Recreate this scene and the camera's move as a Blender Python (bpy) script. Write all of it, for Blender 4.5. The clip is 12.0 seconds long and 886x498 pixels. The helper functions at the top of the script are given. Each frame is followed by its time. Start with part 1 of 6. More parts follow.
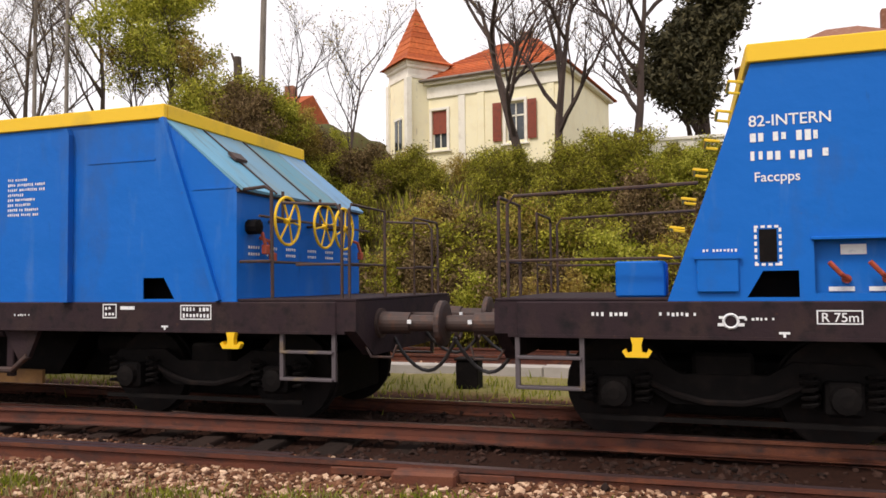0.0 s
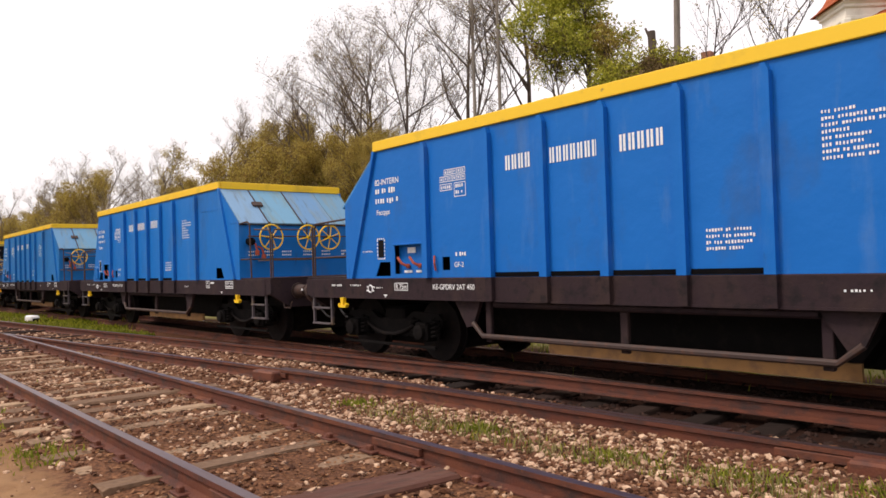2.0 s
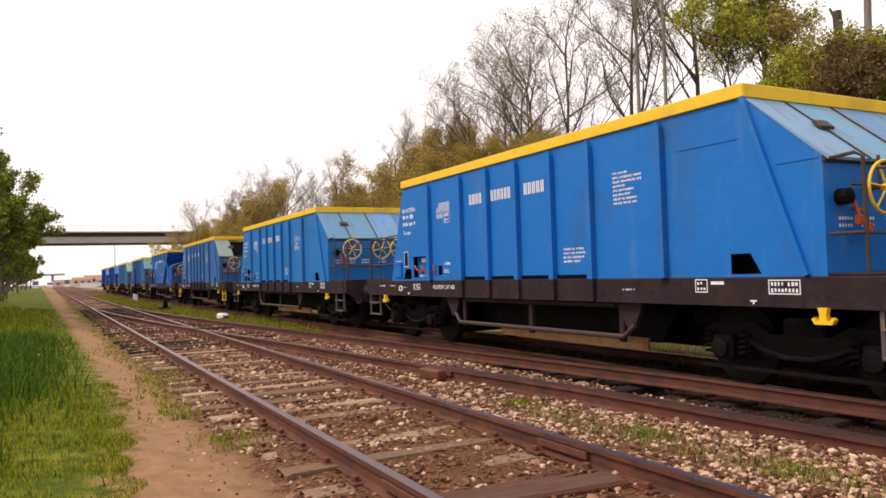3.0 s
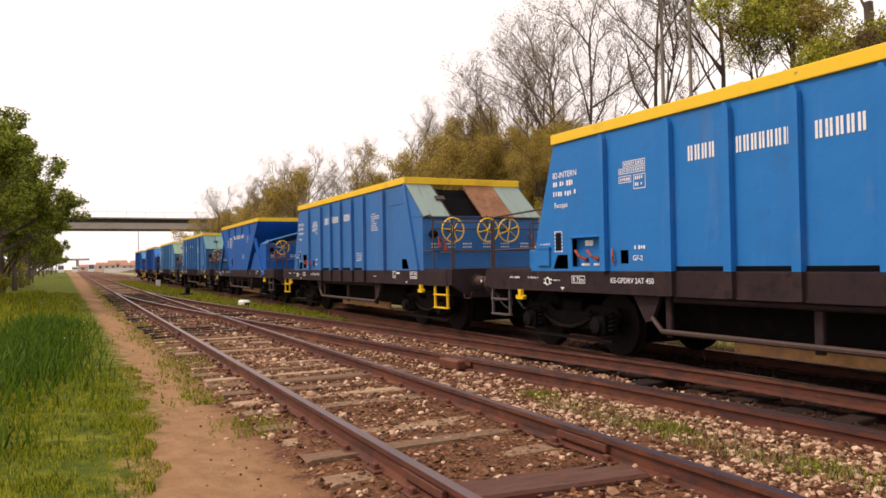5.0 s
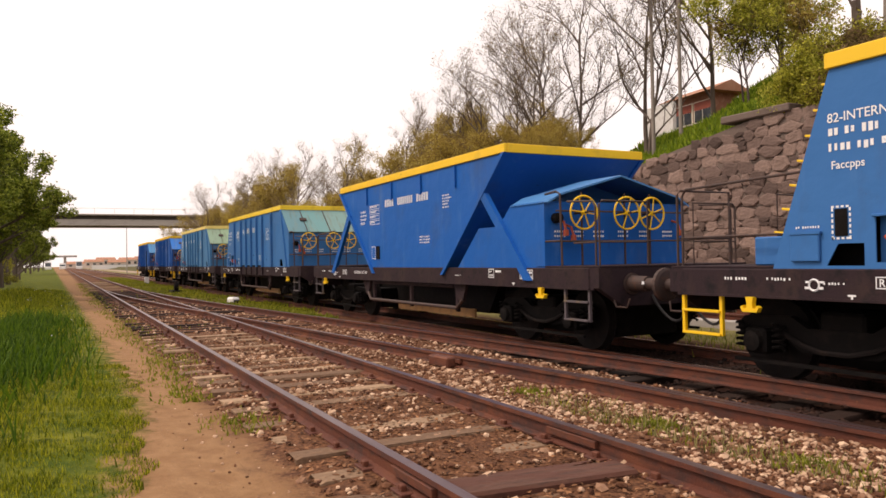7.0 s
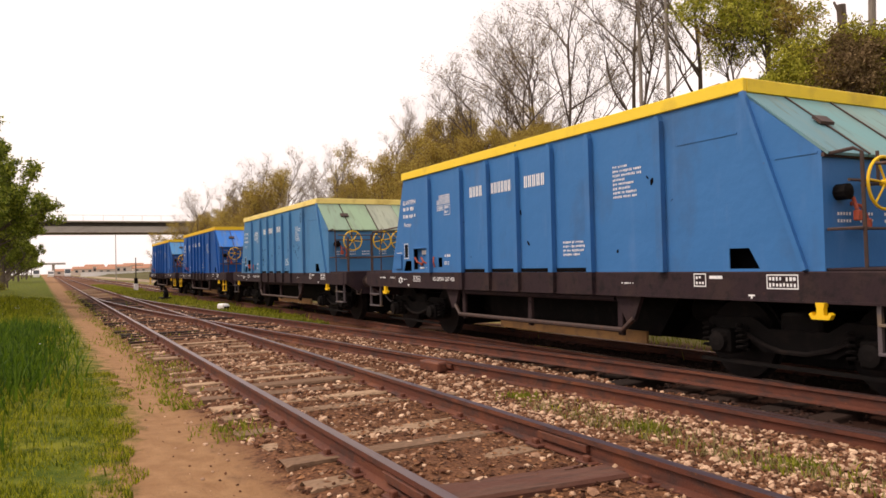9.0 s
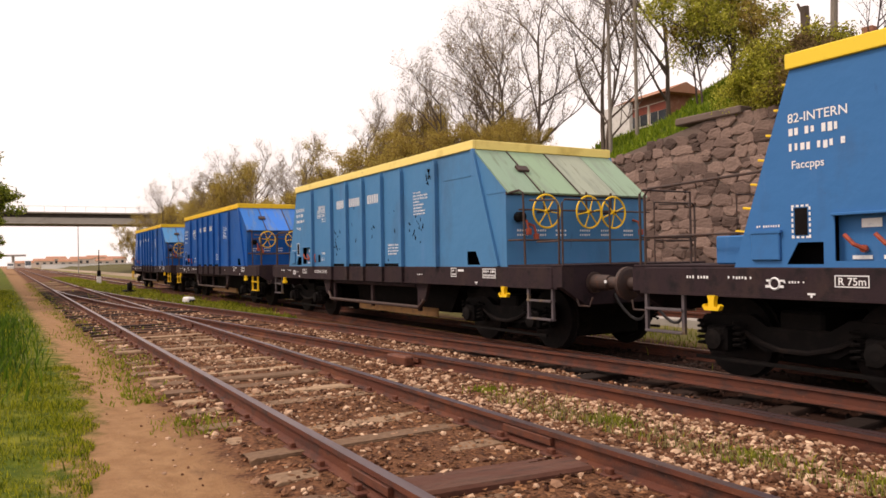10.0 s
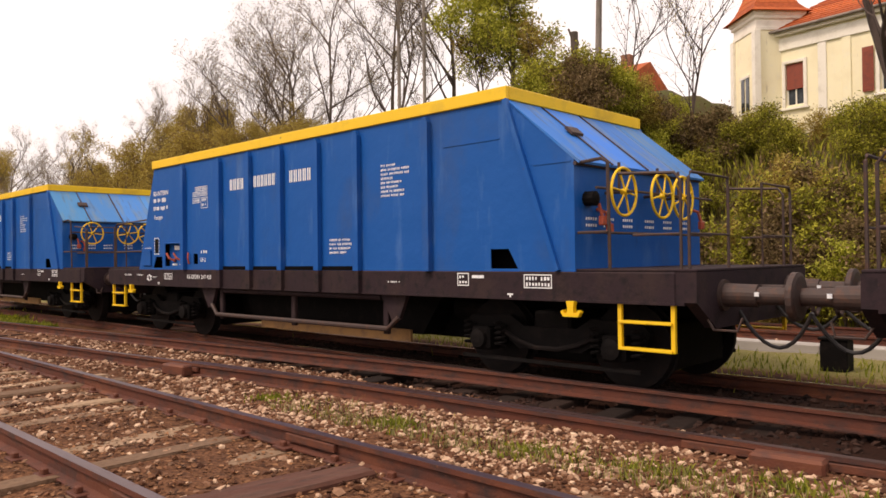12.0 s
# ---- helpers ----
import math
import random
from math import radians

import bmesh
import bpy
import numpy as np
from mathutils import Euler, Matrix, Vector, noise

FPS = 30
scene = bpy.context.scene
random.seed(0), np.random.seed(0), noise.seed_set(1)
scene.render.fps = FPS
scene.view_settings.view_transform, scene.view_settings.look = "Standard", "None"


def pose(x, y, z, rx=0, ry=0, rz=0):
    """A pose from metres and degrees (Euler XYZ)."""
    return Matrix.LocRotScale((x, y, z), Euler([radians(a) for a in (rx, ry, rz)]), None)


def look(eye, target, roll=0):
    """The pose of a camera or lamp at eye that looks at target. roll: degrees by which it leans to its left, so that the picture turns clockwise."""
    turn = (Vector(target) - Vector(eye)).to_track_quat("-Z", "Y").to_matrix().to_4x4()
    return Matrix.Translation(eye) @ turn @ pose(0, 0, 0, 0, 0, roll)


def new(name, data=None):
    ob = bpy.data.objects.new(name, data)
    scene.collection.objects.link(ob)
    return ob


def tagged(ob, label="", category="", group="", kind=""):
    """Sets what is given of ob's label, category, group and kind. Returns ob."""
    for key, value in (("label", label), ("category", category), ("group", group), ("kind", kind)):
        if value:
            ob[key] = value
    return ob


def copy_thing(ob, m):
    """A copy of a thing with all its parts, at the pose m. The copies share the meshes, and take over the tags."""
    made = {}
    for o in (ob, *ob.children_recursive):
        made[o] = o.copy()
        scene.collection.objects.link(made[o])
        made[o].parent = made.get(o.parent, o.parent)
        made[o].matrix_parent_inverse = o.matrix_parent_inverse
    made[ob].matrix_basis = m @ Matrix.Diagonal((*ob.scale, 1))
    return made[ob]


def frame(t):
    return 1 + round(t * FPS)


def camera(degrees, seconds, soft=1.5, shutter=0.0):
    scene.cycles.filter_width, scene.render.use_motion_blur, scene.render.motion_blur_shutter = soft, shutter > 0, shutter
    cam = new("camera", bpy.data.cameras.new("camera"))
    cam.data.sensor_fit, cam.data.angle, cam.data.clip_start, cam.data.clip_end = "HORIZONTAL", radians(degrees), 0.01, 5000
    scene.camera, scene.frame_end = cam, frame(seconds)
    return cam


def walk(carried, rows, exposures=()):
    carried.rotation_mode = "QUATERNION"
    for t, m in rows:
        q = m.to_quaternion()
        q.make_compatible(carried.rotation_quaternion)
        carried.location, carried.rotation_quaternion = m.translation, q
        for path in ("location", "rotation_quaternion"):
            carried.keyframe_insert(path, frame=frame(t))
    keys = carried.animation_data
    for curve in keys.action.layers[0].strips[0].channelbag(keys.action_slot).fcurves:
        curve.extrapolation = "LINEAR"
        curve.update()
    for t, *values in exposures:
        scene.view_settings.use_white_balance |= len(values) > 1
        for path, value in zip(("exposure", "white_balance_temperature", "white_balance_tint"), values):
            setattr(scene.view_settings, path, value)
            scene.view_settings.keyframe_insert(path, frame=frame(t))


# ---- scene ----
cam = camera(61.5, 12.0, soft=1.6)
PATH = [
    (0, (-0.676, -1.796, 1.475), (-1.301, 0.102, 1.561), -0.6),
    (0.5, (-0.689, -1.813, 1.484), (-1.483, 0.021, 1.55), 0.0),
    (0.6, (-0.687, -1.817, 1.483), (-1.488, 0.014, 1.541), -0.7),
    (1, (-0.669, -1.83, 1.471), (-1.683, -0.106, 1.516), -0.2),
    (1.5, (-0.673, -1.857, 1.459), (-1.956, -0.323, 1.498), -0.4),
    (2, (-0.687, -1.911, 1.455), (-2.213, -0.618, 1.499), -1.7),
    (2.5, (-0.697, -1.916, 1.446), (-2.405, -0.877, 1.503), -1.9),
    (3, (-0.691, -1.937, 1.443), (-2.457, -1.0, 1.505), -1.8),
    (3.5, (-0.678, -1.949, 1.447), (-2.464, -1.051, 1.5), -1.0),
    (5.5, (-0.706, -1.952, 1.443), (-2.497, -1.062, 1.474), -1.1),
    (6, (-0.707, -1.948, 1.442), (-2.496, -1.053, 1.472), -1.4),
    (6.5, (-0.703, -1.947, 1.446), (-2.488, -1.045, 1.474), -1.2),
    (7, (-0.703, -1.947, 1.445), (-2.482, -1.034, 1.473), -1.0),
    (9, (-0.699, -1.943, 1.45), (-2.466, -1.008, 1.49), -1.4),
    (9.5, (-0.684, -1.95, 1.449), (-2.444, -1.0, 1.482), -1.1),
    (10, (-0.69, -1.929, 1.441), (-2.417, -0.922, 1.465), -1.0),
    (10.5, (-0.694, -1.908, 1.441), (-2.324, -0.75, 1.456), -1.4),
    (11, (-0.694, -1.891, 1.447), (-2.259, -0.646, 1.456), -1.4),
    (11.5, (-0.705, -1.872, 1.448), (-2.183, -0.525, 1.456), -1.1),
    (12, (-0.719, -1.856, 1.456), (-2.102, -0.412, 1.478), -0.7),
]
walk(cam, [(t, look(eye, target, roll)) for t, eye, target, roll in PATH], [(0.0, -0.15, 6800, 16), (1.0, -0.17, 6650, 16), (2.0, -0.15, 6950, 18), (3.0, -0.12, 7150, 19), (5.5, -0.17, 7500, 21), (12.0, -0.15, 7600, 22)])

# ---------------------------------------------------------------- light
world = bpy.data.worlds.new("sky")
scene.world = world
world.use_nodes = True
wn = world.node_tree
sky = wn.nodes.new("ShaderNodeTexSky")
sky.sky_type = "NISHITA"
sky.sun_disc = False
sky.sun_elevation, sky.sun_rotation = radians(52), radians(200)
sky.air_density, sky.dust_density, sky.ozone_density = 1.0, 6.0, 1.0
cloud = wn.nodes.new("ShaderNodeMixRGB")
cloud.inputs[0].default_value = 0.85
cloud.inputs[2].default_value = (13.0, 13.1, 13.4, 1)
wn.links.new(sky.outputs[0], cloud.inputs[1])
wn.links.new(cloud.outputs[0], wn.nodes["Background"].inputs[0])
wn.nodes["Background"].inputs[1].default_value = 0.108
sun = new("sun", bpy.data.lights.new("sun", "SUN"))
sun.data.energy, sun.data.angle, sun.data.color = 2.2, radians(12), (1.0, 0.95, 0.86)
sun.matrix_world = look((0, 0, 0), (0.25, 0.62, -0.85))

# ---------------------------------------------------------------- materials


def material(name, base, rough=0.8, metal=0.0, spots=(), bump=0.0, bump_scale=40.0, own_colour=False, space="Object", spec=0.5, leaf=0.0):
    """base: colour. spots: (colour, scale, low, high, stretch) layers of noise laid over it."""
    m = bpy.data.materials.new(name)
    m.use_nodes = True
    nt = m.node_tree
    b = nt.nodes["Principled BSDF"]
    b.inputs["Roughness"].default_value, b.inputs["Metallic"].default_value = rough, metal
    b.inputs["Specular IOR Level"].default_value = spec
    if leaf:
        b.inputs["Transmission Weight"].default_value = 0.0
    co = nt.nodes.new("ShaderNodeTexCoord")
    if own_colour:
        info = nt.nodes.new("ShaderNodeObjectInfo")
        out = info.outputs["Color"]
    else:
        rgb = nt.nodes.new("ShaderNodeRGB")
        rgb.outputs[0].default_value = (*base, 1)
        out = rgb.outputs[0]
    for colour, scale, low, high, stretch in spots:
        mp = nt.nodes.new("ShaderNodeMapping")
        mp.inputs["Scale"].default_value = stretch
        nt.links.new(co.outputs[space], mp.inputs[0])
        n = nt.nodes.new("ShaderNodeTexNoise")
        n.inputs["Scale"].default_value, n.inputs["Detail"].default_value, n.inputs["Roughness"].default_value = scale, 6, 0.62
        nt.links.new(mp.outputs[0], n.inputs["Vector"])
        r = nt.nodes.new("ShaderNodeMapRange")
        r.inputs["From Min"].default_value, r.inputs["From Max"].default_value = low, high
        nt.links.new(n.outputs[0], r.inputs["Value"])
        mix = nt.nodes.new("ShaderNodeMixRGB")
        mix.inputs[2].default_value = (*colour, 1)
        nt.links.new(r.outputs[0], mix.inputs[0])
        nt.links.new(out, mix.inputs[1])
        out = mix.outputs[0]
    nt.links.new(out, b.inputs["Base Color"])
    if bump:
        n = nt.nodes.new("ShaderNodeTexNoise")
        n.inputs["Scale"].default_value, n.inputs["Detail"].default_value = bump_scale, 5
        nt.links.new(co.outputs[space], n.inputs["Vector"])
        bp = nt.nodes.new("ShaderNodeBump")
        bp.inputs["Strength"].default_value, bp.inputs["Distance"].default_value = bump, 0.02
        nt.links.new(n.outputs[0], bp.inputs["Height"])
        nt.links.new(bp.outputs[0], b.inputs["Normal"])
    return m


def varied(name, low, high, rough=0.85, island=True, bump=0.0, bump_scale=30.0, middle=None, glow=0.0):
    """A colour that differs from piece to piece between two ends, with grain."""
    m = bpy.data.materials.new(name)
    m.use_nodes = True
    nt = m.node_tree
    b = nt.nodes["Principled BSDF"]
    b.inputs["Roughness"].default_value = rough
    b.inputs["Specular IOR Level"].default_value = 0.25
    if island:
        src = nt.nodes.new("ShaderNodeNewGeometry").outputs["Random Per Island"]
    else:
        src = nt.nodes.new("ShaderNodeObjectInfo").outputs["Random"]
    ramp = nt.nodes.new("ShaderNodeValToRGB")
    ramp.color_ramp.elements[0].color, ramp.color_ramp.elements[1].color = (*low, 1), (*high, 1)
    if middle:
        ramp.color_ramp.elements.new(0.45).color = (*middle, 1)
    nt.links.new(src, ramp.inputs[0])
    co = nt.nodes.new("ShaderNodeTexCoord")
    n = nt.nodes.new("ShaderNodeTexNoise")
    n.inputs["Scale"].default_value, n.inputs["Detail"].default_value = bump_scale, 5
    nt.links.new(co.outputs["Object"], n.inputs["Vector"])
    mul = nt.nodes.new("ShaderNodeMixRGB")
    mul.blend_type = "OVERLAY"
    mul.inputs[0].default_value = 0.55
    nt.links.new(ramp.outputs[0], mul.inputs[1])
    nt.links.new(n.outputs[0], mul.inputs[2])
    nt.links.new(mul.outputs[0], b.inputs["Base Color"])
    if bump:
        bp = nt.nodes.new("ShaderNodeBump")
        bp.inputs["Strength"].default_value, bp.inputs["Distance"].default_value = bump, 0.02
        nt.links.new(n.outputs[0], bp.inputs["Height"])
        nt.links.new(bp.outputs[0], b.inputs["Normal"])
    if glow:
        thin = nt.nodes.new("ShaderNodeBsdfTranslucent")
        both = nt.nodes.new("ShaderNodeMixShader")
        both.inputs[0].default_value = glow
        nt.links.new(mul.outputs[0], thin.inputs[0])
        nt.links.new(b.outputs[0], both.inputs[1])
        nt.links.new(thin.outputs[0], both.inputs[2])
        nt.links.new(both.outputs[0], nt.nodes["Material Output"].inputs[0])
    return m


U = (1, 1, 1)
M = {
    "paint": material("painted_steel", (0, 0, 0), 0.5, 0, [((0.055, 0.075, 0.11), 1.1, 0.54, 0.95, (1, 1, 0.5)), ((0.10, 0.22, 0.46), 1.7, 0.56, 0.95, (1.6, 1, 0.35)), ((0.03, 0.03, 0.035), 5.0, 0.66, 0.86, (1.4, 1, 0.25)), ((0.12, 0.055, 0.03), 13, 0.70, 0.80, U)], 1.0, 1.9, own_colour=True, spec=0.2),
    "roof": material("weathered_roof_paint", (0, 0, 0), 0.6, 0, [((0.20, 0.24, 0.20), 2.2, 0.50, 0.80, (0.35, 2.0, 0.35)), ((0.10, 0.10, 0.06), 5.0, 0.56, 0.82, (0.3, 2.5, 0.3)), ((0.14, 0.07, 0.04), 11, 0.68, 0.80, U)], 0.4, 2.0, own_colour=True, spec=0.2),
    "yellow": material("yellow_paint", (0.85, 0.50, 0.012), 0.5, 0, [((0.45, 0.28, 0.03), 2.0, 0.55, 0.9, U), ((0.12, 0.08, 0.05), 9, 0.68, 0.8, U)], 0.05, 20, own_colour=True),
    "frame": material("grimy_frame", (0.030, 0.018, 0.022), 0.75, 0, [((0.055, 0.034, 0.028), 2.0, 0.48, 0.8, (1, 1, 0.6)), ((0.013, 0.011, 0.013), 7, 0.5, 0.72, U), ((0.09, 0.045, 0.028), 16, 0.66, 0.8, U)], 0.2, 30, spec=0.16),
    # nearly black: the deep shade beneath the wagons is put into this colour
    "under": material("near_black_metal", (0.005, 0.004, 0.004), 0.75, 0, [((0.014, 0.010, 0.009), 6, 0.5, 0.75, U)], 0.2, 25, spec=0.12),
    "tube": material("rusty_tube", (0.05, 0.03, 0.026), 0.65, 0.1, [((0.10, 0.04, 0.022), 12, 0.5, 0.75, U)], 0.1, 60),
    "litter": varied("brown_litter", (0.035, 0.014, 0.008), (0.30, 0.14, 0.065), 0.9),
    # black for painted shade in openings and slots, and for flaked paint
    "black": material("shade_and_flake_black", (0.004, 0.004, 0.005), 0.95, 0, [((0.010, 0.008, 0.008), 4, 0.5, 0.8, U)], spec=0.05),
    "white": material("white_stencil", (0.78, 0.80, 0.82), 0.6, 0, [((0.35, 0.42, 0.55), 25, 0.55, 0.8, U)]),
    "red": material("red_lever", (0.42, 0.07, 0.03), 0.55, 0, [((0.2, 0.05, 0.03), 20, 0.5, 0.7, U)]),
    # wheels darkened the same way, with under-wagon shade in the base colour
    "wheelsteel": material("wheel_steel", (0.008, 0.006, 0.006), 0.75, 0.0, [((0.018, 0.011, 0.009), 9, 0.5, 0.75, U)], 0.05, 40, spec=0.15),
    "rustsheet": material("rust_sheet", (0.20, 0.085, 0.04), 0.8, 0, [((0.32, 0.15, 0.07), 3, 0.45, 0.75, U), ((0.1, 0.04, 0.02), 9, 0.5, 0.75, U)], 0.15, 30),
    "plank": material("orange_flap", (0.22, 0.11, 0.035), 0.8, 0, [((0.1, 0.05, 0.03), 6, 0.45, 0.75, U)], 0.1, 30),
    "rail": material("rusty_rail", (0.108, 0.029, 0.015), 0.72, 0.1, [((0.19, 0.060, 0.024), 3, 0.48, 0.75, (0.3, 1, 1)), ((0.038, 0.019, 0.017), 9, 0.46, 0.70, (0.5, 1, 1)), ((0.26, 0.10, 0.04), 26, 0.62, 0.78, U)], 0.3, 60),
    "railtop": material("worn_rail_head", (0.16, 0.105, 0.105), 0.36, 0.75, [((0.10, 0.05, 0.042), 5, 0.45, 0.75, (0.2, 3, 1)), ((0.16, 0.06, 0.03), 12, 0.6, 0.78, (0.4, 1, 1))], 0.05, 60),
    "shiny": material("polished_rail_head", (0.62, 0.60, 0.60), 0.22, 1.0, [((0.4, 0.36, 0.34), 6, 0.5, 0.8, (0.1, 2, 1))]),
    "sleeper": varied("weathered_sleeper", (0.12, 0.066, 0.040), (0.40, 0.27, 0.17), 0.9, False, 0.9, 18),
    "timber": varied("dark_turnout_timber", (0.014, 0.008, 0.006), (0.040, 0.020, 0.014), 0.9, False, 0.5, 14),
    "baulk": material("worn_dark_timber", (0.085, 0.028, 0.016), 0.9, 0, [((0.13, 0.060, 0.038), 3.5, 0.45, 0.75, (4, 0.6, 1)), ((0.030, 0.014, 0.010), 9, 0.5, 0.75, (3, 0.5, 1))], 0.6, 14),
    # stones with the train's shade put into their colour
    "darkstone": varied("shaded_stone", (0.010, 0.005, 0.004), (0.050, 0.024, 0.017), 0.9, True, 0.3, 25),
    "stone": varied("ballast_stone", (0.050, 0.019, 0.010), (0.64, 0.44, 0.30), 0.9, True, 0.4, 25, middle=(0.18, 0.078, 0.040)),
    "grass": varied("spring_grass", (0.035, 0.058, 0.003), (0.42, 0.40, 0.026), 0.7, middle=(0.165, 0.20, 0.008), glow=0.35),
    "grassd": varied("dark_lush_grass", (0.018, 0.05, 0.003), (0.12, 0.20, 0.010), 0.7, middle=(0.05, 0.11, 0.005), glow=0.3),
    "grassy": varied("pale_spring_grass", (0.10, 0.13, 0.008), (0.34, 0.33, 0.05), 0.7, middle=(0.19, 0.22, 0.018), glow=0.35),
    "grassb": varied("bank_grass_green", (0.06, 0.12, 0.006), (0.30, 0.38, 0.03), 0.7, middle=(0.15, 0.23, 0.012), glow=0.4),
    "drygrass": varied("dry_grass", (0.16, 0.15, 0.05), (0.34, 0.29, 0.13), 0.8),
    "leaf": varied("fresh_leaf", (0.13, 0.15, 0.012), (0.66, 0.62, 0.12), 0.65, middle=(0.36, 0.37, 0.035), glow=0.45),
    "leafg": varied("dense_leaf", (0.06, 0.085, 0.010), (0.42, 0.46, 0.07), 0.65, middle=(0.14, 0.19, 0.02), glow=0.4),
    "leafy": varied("yellow_green_leaf", (0.20, 0.105, 0.04), (0.58, 0.47, 0.13), 0.7, middle=(0.36, 0.265, 0.05), glow=0.45),
    "leafb": varied("brown_bud", (0.14, 0.09, 0.05), (0.42, 0.33, 0.16), 0.8, glow=0.4),
    "leafd": varied("dark_conifer", (0.03, 0.03, 0.014), (0.10, 0.085, 0.04), 0.8),
    "bark": material("grey_bark", (0.115, 0.085, 0.068), 0.9, 0, [((0.055, 0.040, 0.033), 4, 0.45, 0.7, (1, 1, 0.3))], 0.4, 12),
    "barkd": material("dark_bark", (0.075, 0.05, 0.042), 0.9, 0, [((0.035, 0.024, 0.02), 4, 0.45, 0.7, (1, 1, 0.3))], 0.4, 12),
    "bushleaf": varied("bank_leaf", (0.11, 0.06, 0.024), (0.54, 0.50, 0.06), 0.7, middle=(0.19, 0.20, 0.018), glow=0.35),
    "twig": varied("brown_twig", (0.07, 0.038, 0.02), (0.32, 0.22, 0.12), 0.9, middle=(0.14, 0.10, 0.035), glow=0.25),
    "wallstone": varied("bank_wall_stone", (0.080, 0.054, 0.046), (0.26, 0.18, 0.15), 0.92, False, 0.9, 7, middle=(0.165, 0.112, 0.095)),
    "mortar": material("wall_mortar", (0.15, 0.108, 0.090), 0.95, 0, [((0.16, 0.13, 0.11), 6, 0.5, 0.8, U)], 0.4, 20),
    "plaster": material("cream_plaster", (0.90, 0.83, 0.58), 0.9, 0, [((0.80, 0.70, 0.46), 0.8, 0.5, 0.85, U), ((0.80, 0.76, 0.62), 3, 0.55, 0.85, U), ((0.40, 0.33, 0.24), 2.4, 0.62, 0.85, (2, 2, 0.5))], 0.1, 8),
    "trim": material("white_trim", (0.84, 0.80, 0.70), 0.85, 0, [((0.62, 0.57, 0.47), 2, 0.5, 0.85, U)]),
    "tile": varied("orange_roof_tile", (0.30, 0.06, 0.018), (0.52, 0.13, 0.04), 0.8, False, 0.2, 6),
    "shutter": material("red_shutter", (0.26, 0.055, 0.03), 0.7, 0, [((0.15, 0.04, 0.03), 5, 0.5, 0.8, U)]),
    "pane": material("window_glass", (0.03, 0.04, 0.05), 0.08, 0, [((0.1, 0.11, 0.12), 2, 0.5, 0.8, U)], spec=0.8),
    "concrete": material("bridge_concrete", (0.40, 0.37, 0.34), 0.85, 0, [((0.22, 0.19, 0.17), 0.6, 0.5, 0.85, (1, 1, 2)), ((0.55, 0.52, 0.48), 3, 0.6, 0.85, U)], 0.1, 4),
    # dark concrete: the shade below the bridge deck is put into the colour
    "deckshade": material("shaded_concrete", (0.05, 0.042, 0.036), 0.9, 0, [((0.12, 0.10, 0.085), 1.2, 0.5, 0.8, (1, 0.4, 2))], 0.1, 6),
    "farroof": material("far_roof", (0.36, 0.17, 0.10), 0.9, 0, [((0.45, 0.3, 0.22), 0.5, 0.5, 0.8, U)]),
    "far": material("far_plaster", (0.62, 0.52, 0.44), 0.9, 0, [((0.6, 0.5, 0.42), 0.3, 0.5, 0.8, U)]),
    "pole": material("grey_pole", (0.26, 0.22, 0.19), 0.85, 0, [((0.10, 0.085, 0.075), 3, 0.45, 0.75, (1, 1, 0.2))], 0.1, 20),
    "brickred": material("red_brick", (0.24, 0.10, 0.06), 0.9, 0, [((0.34, 0.2, 0.14), 5, 0.5, 0.75, U)], 0.2, 14),
    "whitebox": material("white_paint", (0.75, 0.74, 0.72), 0.7, 0, [((0.5, 0.47, 0.42), 7, 0.5, 0.8, U)]),
    "hose": material("rubber_hose", (0.03, 0.028, 0.03), 0.6, 0, [((0.07, 0.05, 0.04), 9, 0.5, 0.75, U)]),
}


